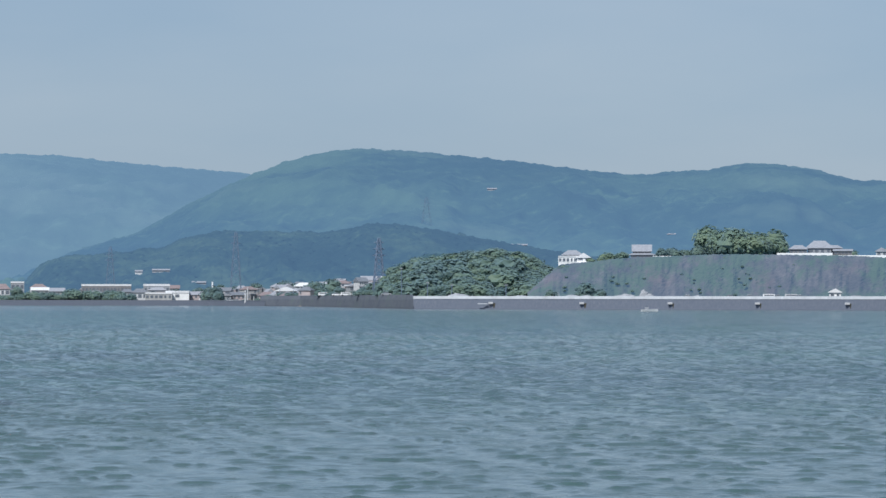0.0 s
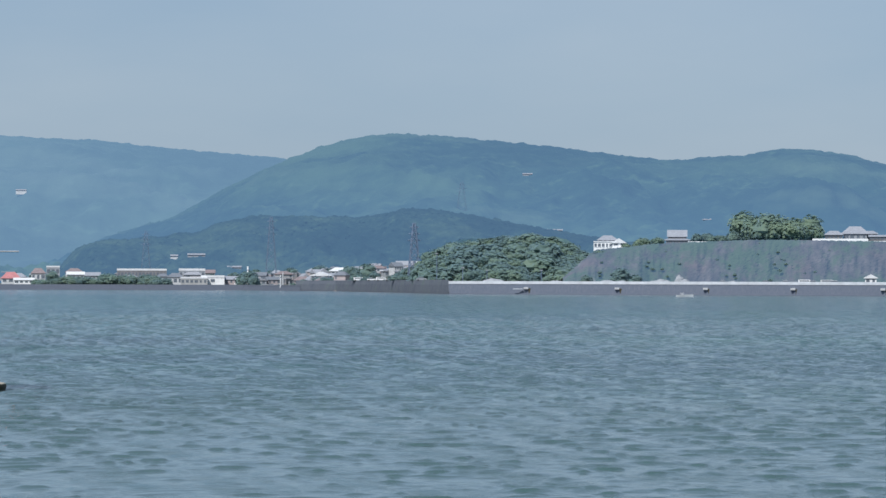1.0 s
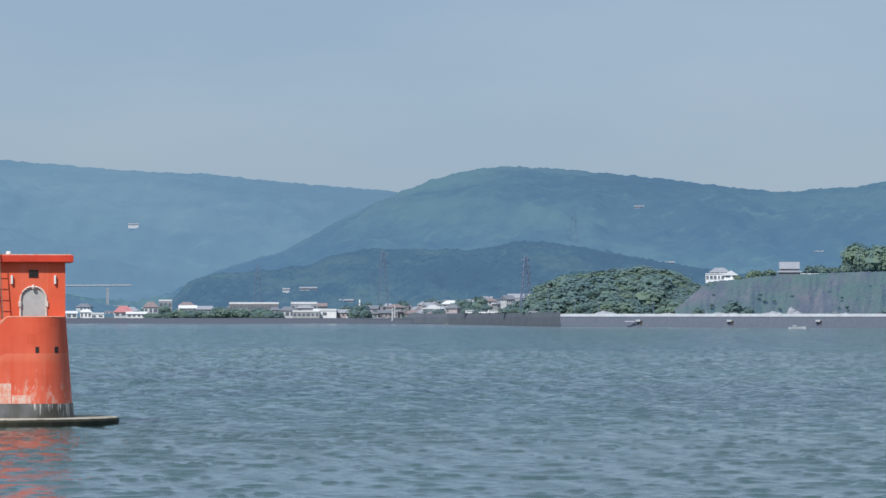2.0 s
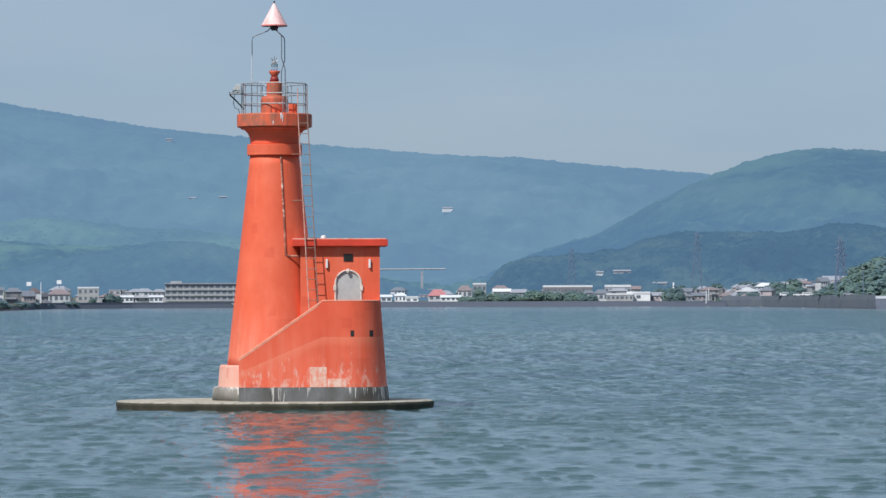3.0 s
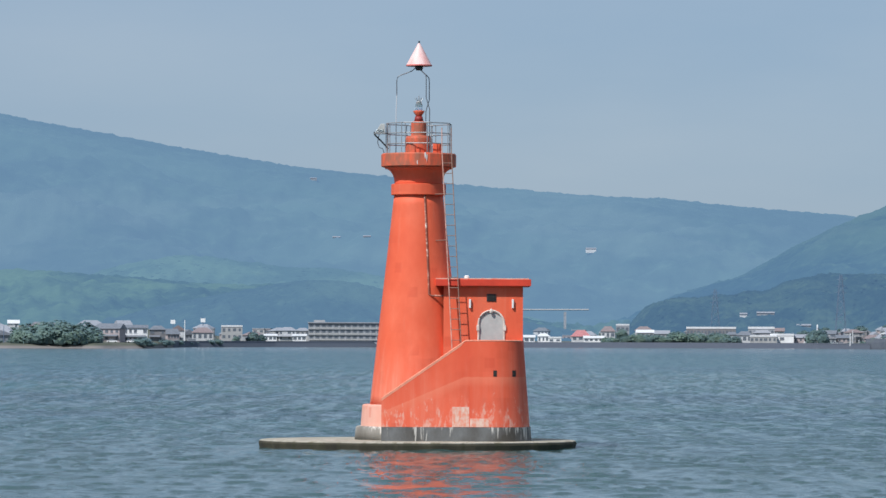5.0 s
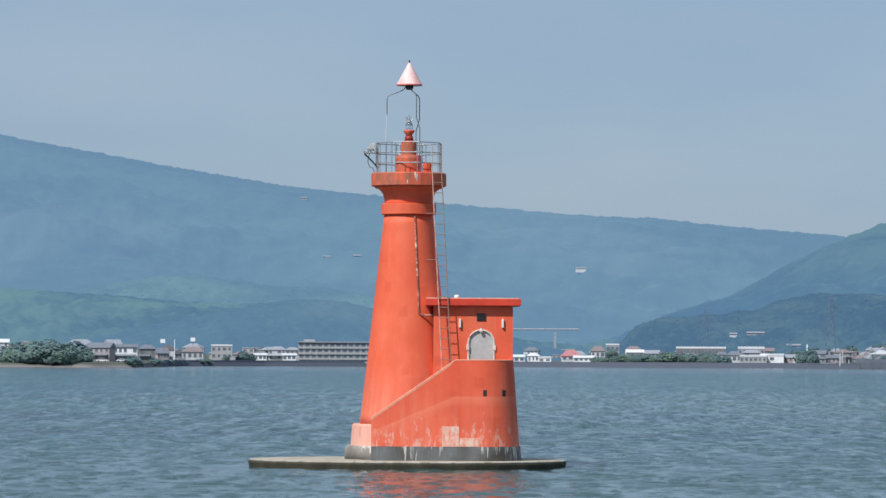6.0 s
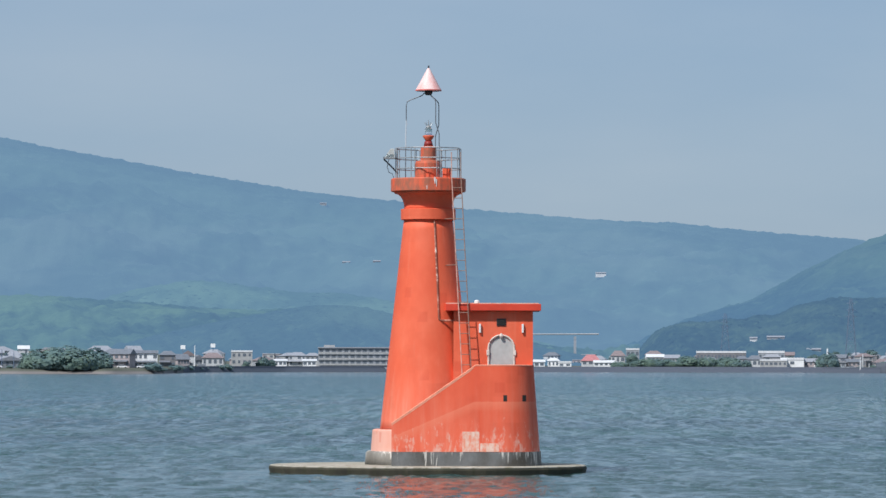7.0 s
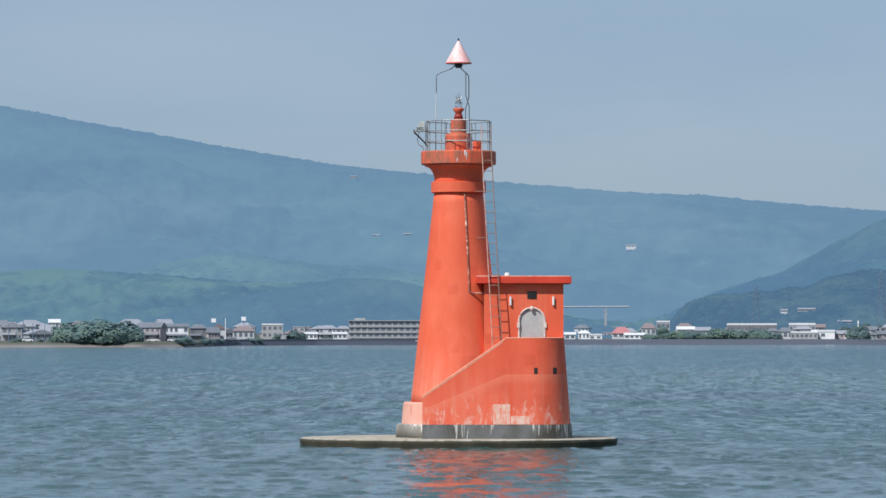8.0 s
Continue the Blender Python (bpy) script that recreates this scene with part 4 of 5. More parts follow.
# ---- trees ----
def tree_mesh(seed, h, spread, lobes, leaves, leaf):
    """Trunk with limbs, and a crown of many small tilted leaf clumps gathered in uneven lobes."""
    rng = random.Random(seed)
    t = bmesh.new()
    rod(t, [(0, 0, -1.5), (0.05, 0.02, h * 0.2), (rng.uniform(-.3, .3), rng.uniform(-.3, .3), h * 0.55)], h * 0.022, 6)
    cen = []
    for i in range(lobes):
        a, r = rng.uniform(0, 6.28), spread * math.sqrt(rng.uniform(0.02, 1)) * 0.66
        zc = h * (0.22 + 0.58 * rng.random() * (1 - 0.5 * r / spread))
        cen.append((Vector((r * math.cos(a), r * math.sin(a), zc)), spread * rng.uniform(0.28, 0.46)))
        if i % 2 == 0:
            rod(t, [(0, 0, h * rng.uniform(0.15, 0.4)), (r * 0.5 * math.cos(a), r * 0.5 * math.sin(a), zc * 0.75), tuple(cen[-1][0])], h * 0.009, 4)
    cen.append((Vector((0, 0, h * 0.74)), spread * 0.40))
    c = bmesh.new()
    # leafy heart of the crown, lumpy, hidden by the clumps around it
    for v in bmesh.ops.create_icosphere(c, subdivisions=3, radius=1.0)["verts"]:
        k = 0.74 + 0.34 * noise.noise(v.co * 1.7 + Vector((seed, 0, 0))) + 0.16 * noise.noise(v.co * 4.3 + Vector((0, seed, 0)))
        v.co = Vector((v.co.x * k * spread * 0.84, v.co.y * k * spread * 0.84, h * 0.46 + v.co.z * k * h * 0.42))
    for k in range(leaves):
        p0, r = cen[rng.randrange(len(cen))]
        n = Vector((rng.gauss(0, 1), rng.gauss(0, 1), rng.gauss(0.25, 1))).normalized()
        p = p0 + Vector((n.x, n.y, n.z * 0.85)) * r * rng.uniform(0.80, 1.12)
        if p.z < h * 0.06:
            continue
        s = leaf * rng.uniform(0.5, 1.5)
        out = Vector((p.x / spread, p.y / spread, (p.z - h * 0.40) / (h * 0.45)))
        n = (n * 0.35 + out + Vector((rng.uniform(-.3, .3), rng.uniform(-.3, .3), rng.uniform(-.1, .4)))).normalized()
        u = n.orthogonal().normalized()
        w = n.cross(u)
        o = rng.uniform(0, 6.28)
        ring = [c.verts.new(p + s * rng.uniform(0.6, 1.25) * (math.cos(o + 1.571 * i) * u + math.sin(o + 1.571 * i) * w) + n * rng.uniform(-.3, .3) * s) for i in range(4)]
        c.faces.new(ring)
    return t, c


def make_tree(seed, h, spread, lobes, leaves, leaf, mat, label, group, kind="tree"):
    e = empty(kind)
    tagged(e, label, kind, group)
    t, c = tree_mesh(seed, h, spread, lobes, leaves, leaf)
    part("trunk", t, BARK, e)
    part("crown", c, mat, e)
    return e


class Wood:
    """Trees of one grove: the first of each shape is built, the rest are copies."""

    def __init__(self, label, group, mat, h=8.0, spread=3.6, seed=1, kind="tree"):
        self.kinds = [make_tree(seed + i, h, spread, 17 + 2 * i, 1100, h * 0.050, mat, label, group, kind) for i in range(3)]
        self.left, self.rng = list(self.kinds), random.Random(seed)

    def plant(self, b, d, z, size=1.0, wide=1.0):
        p = place(b, 0, d)
        s = size * self.rng.uniform(0.85, 1.15)
        m = Matrix.Translation((p.x, p.y, z)) @ pose(0, 0, 0, 0, 0, self.rng.uniform(0, 360)) @ Matrix.Diagonal((s * wide, s * wide, s, 1))
        if self.left:
            self.left.pop().matrix_world = m
        else:
            copy_thing(self.rng.choice(self.kinds), m)


rng = random.Random(12)

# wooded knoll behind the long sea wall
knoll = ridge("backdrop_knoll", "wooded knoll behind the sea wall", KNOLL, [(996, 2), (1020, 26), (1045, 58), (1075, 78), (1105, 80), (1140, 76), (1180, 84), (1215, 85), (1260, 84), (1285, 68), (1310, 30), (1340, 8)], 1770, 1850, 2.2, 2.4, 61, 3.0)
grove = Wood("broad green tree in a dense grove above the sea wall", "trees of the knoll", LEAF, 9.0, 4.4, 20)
sunny = Wood("yellow-green tree, coloured as sunlit, on the knoll top", "trees of the knoll", LEAF_SUNNY, 9.0, 4.4, 27)
for i in range(112):
    b = 1020 + 280 * ((i * 0.618034) % 1.0) + rng.uniform(-3, 3)
    s = (i + rng.random()) / 112
    lid = float(np.interp(b, [1000, 1030, 1080, 1150, 1240, 1280, 1310], [4, 36, 66, 68, 70, 58, 26]))
    d, z = on_slope(knoll, b, lid * s)
    (sunny if s > 0.72 and rng.random() < 0.6 else grove).plant(b, d - 3, z - 2.4, rng.uniform(0.75, 1.05), 1.35)

# cliff with its plateau
CLIFF_TOP = [(1262, 10), (1290, 34), (1320, 60), (1372, 64), (1420, 70), (1480, 73), (1600, 78), (1700, 77), (1800, 76), (1900, 72), (2100, 74), (2400, 60)]


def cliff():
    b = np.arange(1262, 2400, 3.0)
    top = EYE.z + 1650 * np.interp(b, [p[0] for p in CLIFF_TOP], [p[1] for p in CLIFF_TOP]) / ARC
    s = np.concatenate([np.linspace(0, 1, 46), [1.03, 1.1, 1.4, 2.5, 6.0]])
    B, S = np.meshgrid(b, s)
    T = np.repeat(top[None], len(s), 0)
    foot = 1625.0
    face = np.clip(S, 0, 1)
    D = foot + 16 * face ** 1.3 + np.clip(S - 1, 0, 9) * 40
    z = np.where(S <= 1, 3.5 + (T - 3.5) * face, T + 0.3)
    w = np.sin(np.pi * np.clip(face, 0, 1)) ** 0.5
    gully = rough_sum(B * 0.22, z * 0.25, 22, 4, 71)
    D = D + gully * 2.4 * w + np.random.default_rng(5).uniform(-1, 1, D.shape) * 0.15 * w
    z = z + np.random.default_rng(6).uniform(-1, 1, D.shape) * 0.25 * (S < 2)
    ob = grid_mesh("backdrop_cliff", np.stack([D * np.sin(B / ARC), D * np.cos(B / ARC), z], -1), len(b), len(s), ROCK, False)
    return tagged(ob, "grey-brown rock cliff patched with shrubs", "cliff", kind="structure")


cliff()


def cliff_z(b):
    return EYE.z + 1650 * float(np.interp(b, [p[0] for p in CLIFF_TOP], [p[1] for p in CLIFF_TOP])) / ARC


clifftop = Wood("green tree on top of the rock cliff", "trees on the cliff", LEAF_SUNNY, 8.0, 4.0, 40)
for i in range(22):
    b = rng.uniform(1582, 1706)
    clifftop.plant(b, rng.uniform(1665, 1700), cliff_z(b) - 0.3, rng.uniform(0.95, 1.35), 1.1)
edge = Wood("dark green tree beside the cliff hall", "trees on the cliff", LEAF_DARK, 8.0, 4.0, 47)
for i in range(14):
    edge.plant(rng.uniform(1494, 1576), rng.uniform(1672, 1700), cliff_z(1540) - 0.4, rng.uniform(0.55, 0.92), 1.2)
for i in range(8):
    b = rng.uniform(1372, 1440)
    clifftop.plant(b, rng.uniform(1660, 1685), cliff_z(b) - 0.5, rng.uniform(0.3, 0.5), 1.3)
for i in range(8):
    b = rng.uniform(1830, 2000)
    clifftop.plant(b, rng.uniform(1690, 1710), cliff_z(b) - 0.5, rng.uniform(0.4, 0.9), 1.1)
fringe = Wood("small green shrub on the cliff edge", "shrubs of the cliff", LEAF_SUNNY, 3.2, 2.6, 66, "shrub")
for i in range(40):
    b = rng.choice((rng.uniform(1300, 1440), rng.uniform(1490, 1720), rng.uniform(1800, 2000)))
    fringe.plant(b, rng.uniform(1641, 1650), cliff_z(b) - 1.5, rng.uniform(0.45, 0.95), 1.4)
shrubs = Wood("low green shrub on the rock face", "shrubs of the cliff", LEAF_DARK, 3.6, 2.6, 60, "shrub")
for i in range(74):
    b = rng.choice((rng.gauss(1415, 30), rng.gauss(1700, 40), rng.gauss(1580, 60), rng.uniform(1300, 1900), rng.gauss(1350, 20)))
    if 1285 < b < 2000:
        s = rng.random() ** 1.5
        z = 3.5 + (cliff_z(b) - 3.5) * s * 0.92
        shrubs.plant(b, 1625 + 16 * s ** 1.3 - 0.6, z - 1.2, rng.uniform(0.35, 0.95), 1.15)


# ---- houses ----
def house(name, label, b0, b1, d, base, eave, top, roof="gable", wall=0, tile=0, cols=3, rows=2, turn=0.0, deep=8.0, group="houses of the town", category="house", over=0.5, sink=2.5):
    """A house between two bearings; base, eave and top in metres above the sea."""
    b = (b0 + b1) / 2
    p = place(b, 0, d)
    w = (b1 - b0) * d / ARC
    h = tagged(empty(name, Matrix.Translation((p.x, p.y, base)) @ pose(0, 0, 0, 0, 0, -math.degrees(b / ARC) + turn)), label, category, group)
    ev, tp = eave - base, top - base
    x = w / 2 - (over if roof != "flat" else 0.1)
    part("wall", box(bmesh.new(), -x, x, 0, deep, -sink, ev), WALLS[wall], h)
    bm = bmesh.new()
    o, w2 = 0.5, w / 2
    if roof == "flat":
        box(bm, -w2, w2, -0.25, deep + 0.25, ev + 0.004, tp, 0.05)
    else:
        inset = {"gable": 0.0, "hip": min(w2 * 0.6, deep * 0.5), "front": 0}[roof]
        if roof == "front":
            pts = [(-w2, -o, ev), (w2, -o, ev), (w2, deep + o, ev), (-w2, deep + o, ev), (0, -o, tp), (0, deep + o, tp)]
            faces = [(0, 1, 4), (2, 3, 5), (1, 2, 5, 4), (3, 0, 4, 5), (3, 2, 1, 0)]
        else:
            pts = [(-w2, -o, ev), (w2, -o, ev), (w2, deep + o, ev), (-w2, deep + o, ev), (-w2 + inset, deep / 2, tp), (w2 - inset, deep / 2, tp)]
            faces = [(0, 1, 5, 4), (2, 3, 4, 5), (1, 2, 5), (3, 0, 4), (3, 2, 1, 0)]
        vs = [bm.verts.new(q) for q in pts]
        for f in faces:
            bm.faces.new([vs[i] for i in f])
        g = bmesh.ops.extrude_face_region(bm, geom=[f for f in bm.faces if abs(f.normal.z) > 0.99 or len(f.verts) == 4 and all(abs(v.co.z - ev) < 1e-4 for v in f.verts)])
        bmesh.ops.translate(bm, verts=[v for v in g["geom"] if isinstance(v, bmesh.types.BMVert)], vec=(0, 0, -0.18))
    part("roof", bm, ROOFS[tile], h)
    own = random.Random(int(b0 * 7 + d))
    if rows == 2 and roof != "flat":     # pent roof over the ground floor
        bm = bmesh.new()
        z = ev * 0.53
        e0, e1 = -x - 0.3, x * own.uniform(0.3, 1.05)
        vs = [bm.verts.new(q) for q in ((e0, -1.5, z - 0.5), (e1, -1.5, z - 0.5), (e1, 0.02, z + 0.12), (e0, 0.02, z + 0.12), (e0, -1.5, z - 0.66), (e1, -1.5, z - 0.66), (e1, 0.02, z - 0.05), (e0, 0.02, z - 0.05))]
        for f in ((0, 1, 2, 3), (7, 6, 5, 4), (0, 4, 5, 1), (1, 5, 6, 2), (2, 6, 7, 3), (3, 7, 4, 0)):
            bm.faces.new([vs[k] for k in f])
        part("pent_roof", bm, ROOFS[tile], h)
    for r in range(rows):
        for c in range(cols):
            if rows == 2 and own.random() < 0.25:
                continue
            cx = -x + (c + 0.5) * 2 * x / cols
            ww = min(2.4, 2 * x / cols * own.uniform(0.40, 0.78))
            z0 = (r + 0.36) * ev / rows
            z1 = (r + 0.80) * ev / rows
            wd = part("window", box(bmesh.new(), cx - ww / 2, cx + ww / 2, -0.05, 0.04, z0, z1), PANE, h)
            if d < 1900 or c == 0:
                part("sill", box(bmesh.new(), cx - ww / 2 - 0.1, cx + ww / 2 + 0.1, -0.16, -0.052, z0 - 0.12, z0 - 0.004), WALLS[wall], wd)
    return h


def H(e, d):
    """Height above the sea of an elevation at a distance."""
    return EYE.z + d * e / ARC


def home(label, b0, b1, e0, e1, e2, d, roof, wall, tile, cols=3, rows=2, name="house", **more):
    return house(name, label, b0, b1, d, H(e0, d), H(e1, d), H(e2, d), roof, wall, tile, cols, rows, **more)


# on the cliff
home("white inn with a grey hipped roof on the cliff edge", 1316, 1364, 62, 75, 76.5, 1682, "flat", 4, 3, 7, 1, "inn", deep=12, group="buildings on the cliff", category="inn")
home("grey hipped upper storey of the white inn", 1322, 1360, 76.6, 79, 87, 1684, "hip", 0, 1, 4, 1, "inn_upper_house", deep=10, group="buildings on the cliff", category="inn")
home("white side wing of the inn with a small gable", 1348, 1374, 59, 74, 82, 1680, "front", 4, 3, 2, 2, "inn_wing", deep=9, group="buildings on the cliff", category="inn")
home("dark hall with a broad grey lower roof on the cliff", 1439, 1489, 70, 79, 84, 1685, "hip", 3, 1, 5, 1, "hall", deep=14, group="buildings on the cliff", category="hall", over=1.2)
home("tall silver-grey upper roof of the cliff hall", 1446, 1482, 82, 85, 97, 1689, "gable", 3, 1, 3, 1, "upper_hall", deep=9, group="buildings on the cliff", category="hall")
home("low villa wing with silver roof on the cliff", 1722, 1757, 78, 89, 96, 1690, "hip", 3, 1, 4, 1, "villa_wing", deep=9, group="buildings on the cliff", category="villa")
home("villa with a tall grey gabled roof on the cliff", 1752, 1802, 78, 91, 104, 1694, "hip", 2, 1, 4, 1, "villa", deep=12, group="buildings on the cliff", category="villa", over=1.0)
home("low villa wing with silver roof on the cliff", 1788, 1818, 78, 91, 96, 1697, "hip", 3, 1, 3, 1, "villa_wing", deep=9, group="buildings on the cliff", category="villa")
home("long low veranda with a grey roof", 1800, 1836, 78, 86, 89, 1686, "gable", 3, 1, 5, 1, "veranda", deep=6, group="buildings on the cliff", category="veranda")
home("white house with a grey gable near the cliff edge", 1874, 1898, 72, 85, 92, 1680, "front", 0, 1, 2, 1, group="buildings on the cliff")
home("white house with a grey hipped roof near the cliff edge", 1896, 1930, 72, 83, 90, 1684, "hip", 0, 1, 3, 1, group="buildings on the cliff")
for b0, b1, e, d in ((1702, 1800, 77.5, 1672), (1800, 1905, 73.5, 1672), (1483, 1530, 72, 1668)):
    bm = bmesh.new()
    w = (b1 - b0) * d / ARC
    box(bm, -w / 2, w / 2, 0, 0.4, -2.5, 1.0, 0.04)
    p = place((b0 + b1) / 2, e, d)
    ob = part("terrace_wall", bm, WALLS[4])
    ob.matrix_world = Matrix.Translation(p) @ pose(0, 0, 0, 0, 0, -math.degrees((b0 + b1) / 2 / ARC))
    tagged(ob, "low white terrace wall along the cliff edge", "wall", "terrace walls")
home("small white gabled hut behind the pale parapet", 1792, 1817, 0, 13, 19.5, 1530, "front", 4, 3, 2, 1, "hut", deep=5, group="buildings by the road", category="hut")
home("low grey boathouse behind the pale parapet", 1832, 1850, 0, 5, 7, 1535, "flat", 2, 1, 2, 1, "boathouse", deep=5, group="buildings by the road", category="boathouse")

# left town
D1 = 1760
home("low white shop at the shore", -822, -790, -10, 3, 8, D1, "gable", 0, 1, 3, 1)
home("pale two-storey house among poles", -800, -776, -4, 16, 24, D1 + 40, "hip", 2, 0, 3, 2)
home("tall white house near the shore", -764, -746, -6, 20, 27, D1 + 20, "gable", 0, 1, 2, 2)
home("grey house behind the shore road", -745, -716, -2, 16, 24, D1 + 60, "hip", 2, 1, 3, 2)
home("white roofed house behind the tree clump", -724, -702, 4, 27, 33, D1 + 120, "gable", 0, 3, 2, 2)
home("wide hall with a pale grey roof", -608, -548, 2, 22, 33, D1 + 150, "hip", 2, 1, 5, 1, "hall", deep=20, category="hall")
home("white two-storey building with a grey roof", -563, -522, -9, 17, 23, D1 + 10, "hip", 0, 0, 5, 2, over=0.4)
home("white two-storey building with dark windows", -522, -476, -9, 20, 25, D1 + 14, "gable", 4, 0, 5, 2, over=0.4)
home("brown-grey house near the shore", -476, -444, -6, 17, 24, 1850, "hip", 3, 0, 3, 2)
home("white house with a brown gable roof", -438, -410, -6, 16, 25, 2120, "front", 0, 2, 2, 2)
home("white-walled house with a red-brown roof", -401, -360, -4, 12, 21, 2140, "hip", 0, 2, 4, 1)
home("beige flat-roofed building by the sea wall", -348, -310, -2, 22, 25, 2180, "flat", 1, 3, 4, 2)
home("low white building with a pale roof", -273, -248, -4, 7, 10, 2230, "gable", 4, 3, 3, 1)
home("low white building with a pale roof", -223, -196, -4, 7, 10, 2240, "gable", 4, 3, 3, 1)
home("small grey-roofed house by the apartments", -218, -190, 2, 16, 21, 2300, "hip", 1, 1, 3, 1)


def apartment_block():
    """Three storeys of balconies with slanting partitions and a flat roof."""
    b0, b1, d = -194, -40, 2290
    b = (b0 + b1) / 2
    w = (b1 - b0) * d / ARC
    p = place(b, 0, d)
    t = tagged(empty("apartment_block", Matrix.Translation((p.x, p.y, H(-1, d))) @ pose(0, 0, 0, 0, 0, -math.degrees(b / ARC))), "long grey three-storey apartment block with rows of balconies", "apartment block")
    part("wall", box(bmesh.new(), -w / 2, w / 2, 0.7, 11, -3, 9.3), WALLS[2], t)
    part("roof", box(bmesh.new(), -w / 2 - 0.3, w / 2 + 0.3, -0.3, 11.3, 9.304, 9.9, 0.05), ROOFS[1], t)
    part("penthouse", box(bmesh.new(), -w / 2 + 3, -w / 2 + 9, 3, 8, 9.904, 11.0, 0.05), WALLS[1], t)
    n = 14
    for r in range(3):
        z = r * 3.1
        part("slab", box(bmesh.new(), -w / 2, w / 2, 0, 0.69, z + 2.80, z + 3.05), WALLS[2], t)
        for i in range(n):
            x = -w / 2 + (i + 0.5) * w / n
            part("balcony_front", box(bmesh.new(), x - w / n * 0.44, x + w / n * 0.44, 0.02, 0.14, z + 0.02, z + 0.95), WALLS[1], t)
            part("window", box(bmesh.new(), x - 0.9, x + 0.9, 0.62, 0.69, z + 0.2, z + 2.3), PANE, t)
            bm = bmesh.new()
            vs = [bm.verts.new((x + w / n * 0.5 + k, y, zz + z)) for k in (-0.1, 0.1) for y, zz in ((0.05, 0.02), (0.68, 0.02), (0.68, 2.74), (0.4, 2.74))]
            for f in ((0, 1, 2, 3), (7, 6, 5, 4), (0, 4, 5, 1), (1, 5, 6, 2), (2, 6, 7, 3), (3, 7, 4, 0)):
                bm.faces.new([vs[k] for k in f])
            part("partition", bm, WALLS[0], t)


apartment_block()

# the shore beyond the tower
D2 = 2390
home("low white house near the sea wall", 186, 208, -5, 6, 10, D2, "gable", 4, 3, 2, 1)
home("low white house with a stepped roof", 210, 234, -5, 8, 13, D2 + 10, "hip", 4, 3, 3, 1)
home("low white annex by the sea wall", 230, 254, -4, 4, 7, D2, "flat", 4, 3, 2, 1)
home("house under a red sheet roof", 270, 306, -2, 8, 19, D2 + 60, "hip", 0, 4, 3, 1)
home("long low white shed", 292, 330, -3, 5, 9, D2, "gable", 4, 3, 4, 1)
home("pink-roofed house with white walls", 322, 350, 2, 17, 26, D2 + 80, "hip", 0, 5 - 3, 3, 1)
home("pale flat roof behind the pines", 350, 374, 12, 27, 30, D2 + 200, "flat", 2, 3, 3, 1)
home("pale low building behind the bushes", 385, 418, 2, 15, 20, D2 + 90, "gable", 1, 3, 4, 1)
home("pale low building behind the bushes", 415, 446, 2, 13, 19, D2 + 110, "gable", 1, 1, 4, 1)
home("long building under a thin white roof", 474, 562, 6, 22, 25.5, D2 + 110, "flat", 3, 3, 14, 1, "long_shed", deep=14, category="shed")
home("pale shed under a white roof", 583, 630, 8, 22, 26, D2 + 130, "flat", 2, 3, 6, 1, "shed", deep=12, category="shed")
home("white house with dark windows", 543, 566, -2, 12, 17, D2 + 50, "hip", 1, 0, 2, 1)
home("white house with dark windows", 562, 592, -4, 11, 18, D2 + 40, "hip", 0, 0, 3, 1)
home("long white workshop by the sea wall", 586, 634, -3, 8, 11, D2 + 6, "flat", 1, 3, 6, 1, "workshop", deep=12, category="workshop")
home("bright white workshop with blank walls", 622, 664, -2, 10, 14, D2 + 16, "flat", 4, 3, 1, 1, "workshop", deep=12, category="workshop")
home("low pink-grey shed by the sea wall", 662, 690, -2, 7, 13, D2 + 22, "gable", 5, 1, 3, 1, "shed", category="shed")

# the scattered rest of the town, behind the first row
mix = random.Random(31)
NAMES = {"hip": "hipped", "gable": "gabled", "front": "gabled", "flat": "flat"}
TONE = ["white", "cream", "grey", "brown", "white", "pink"]
TILE = ["dark grey", "silver-grey", "red-brown", "white", "red"]


def scattered(n, b_lo, b_hi, d_lo, d_hi, inland=None):
    for i in range(n):
        b = mix.uniform(b_lo, b_hi)
        d = float(shore(b)) + mix.uniform(d_lo, d_hi) if inland is None else mix.uniform(*inland)
        w = mix.uniform(6, 12) * ARC / d
        roof = mix.choice(("hip", "hip", "gable", "front", "flat"))
        wall, tile = mix.choice((0, 0, 1, 1, 2, 2, 3, 5)), mix.choice((0, 0, 0, 1, 1, 1, 1, 1, 1, 2, 3))
        base = float(ground_z(b, d))
        ev = base + mix.choice((3.0, 3.2, 5.6, 5.8))
        house("house", f"{TONE[wall]} town house with a {TILE[tile]} {NAMES[roof]} roof", b - w / 2, b + w / 2, d, base, ev, ev + (0.5 if roof == "flat" else mix.uniform(1.4, 2.6)), roof, wall, tile, mix.randint(2, 4), 1 if ev - base < 4 else 2, mix.uniform(-25, 25))


scattered(66, 690, 1030, 0, 0, (2400, 2640))
scattered(6, 800, 900, 30, 60)
scattered(36, -1000, -570, 45, 220)
scattered(20, -560, -180, 60, 260)
scattered(20, 180, 690, 120, 300)

# farm buildings far up the slopes
far = {ob.name: ob for ob in bpy.data.objects if ob.name.startswith("backdrop")}
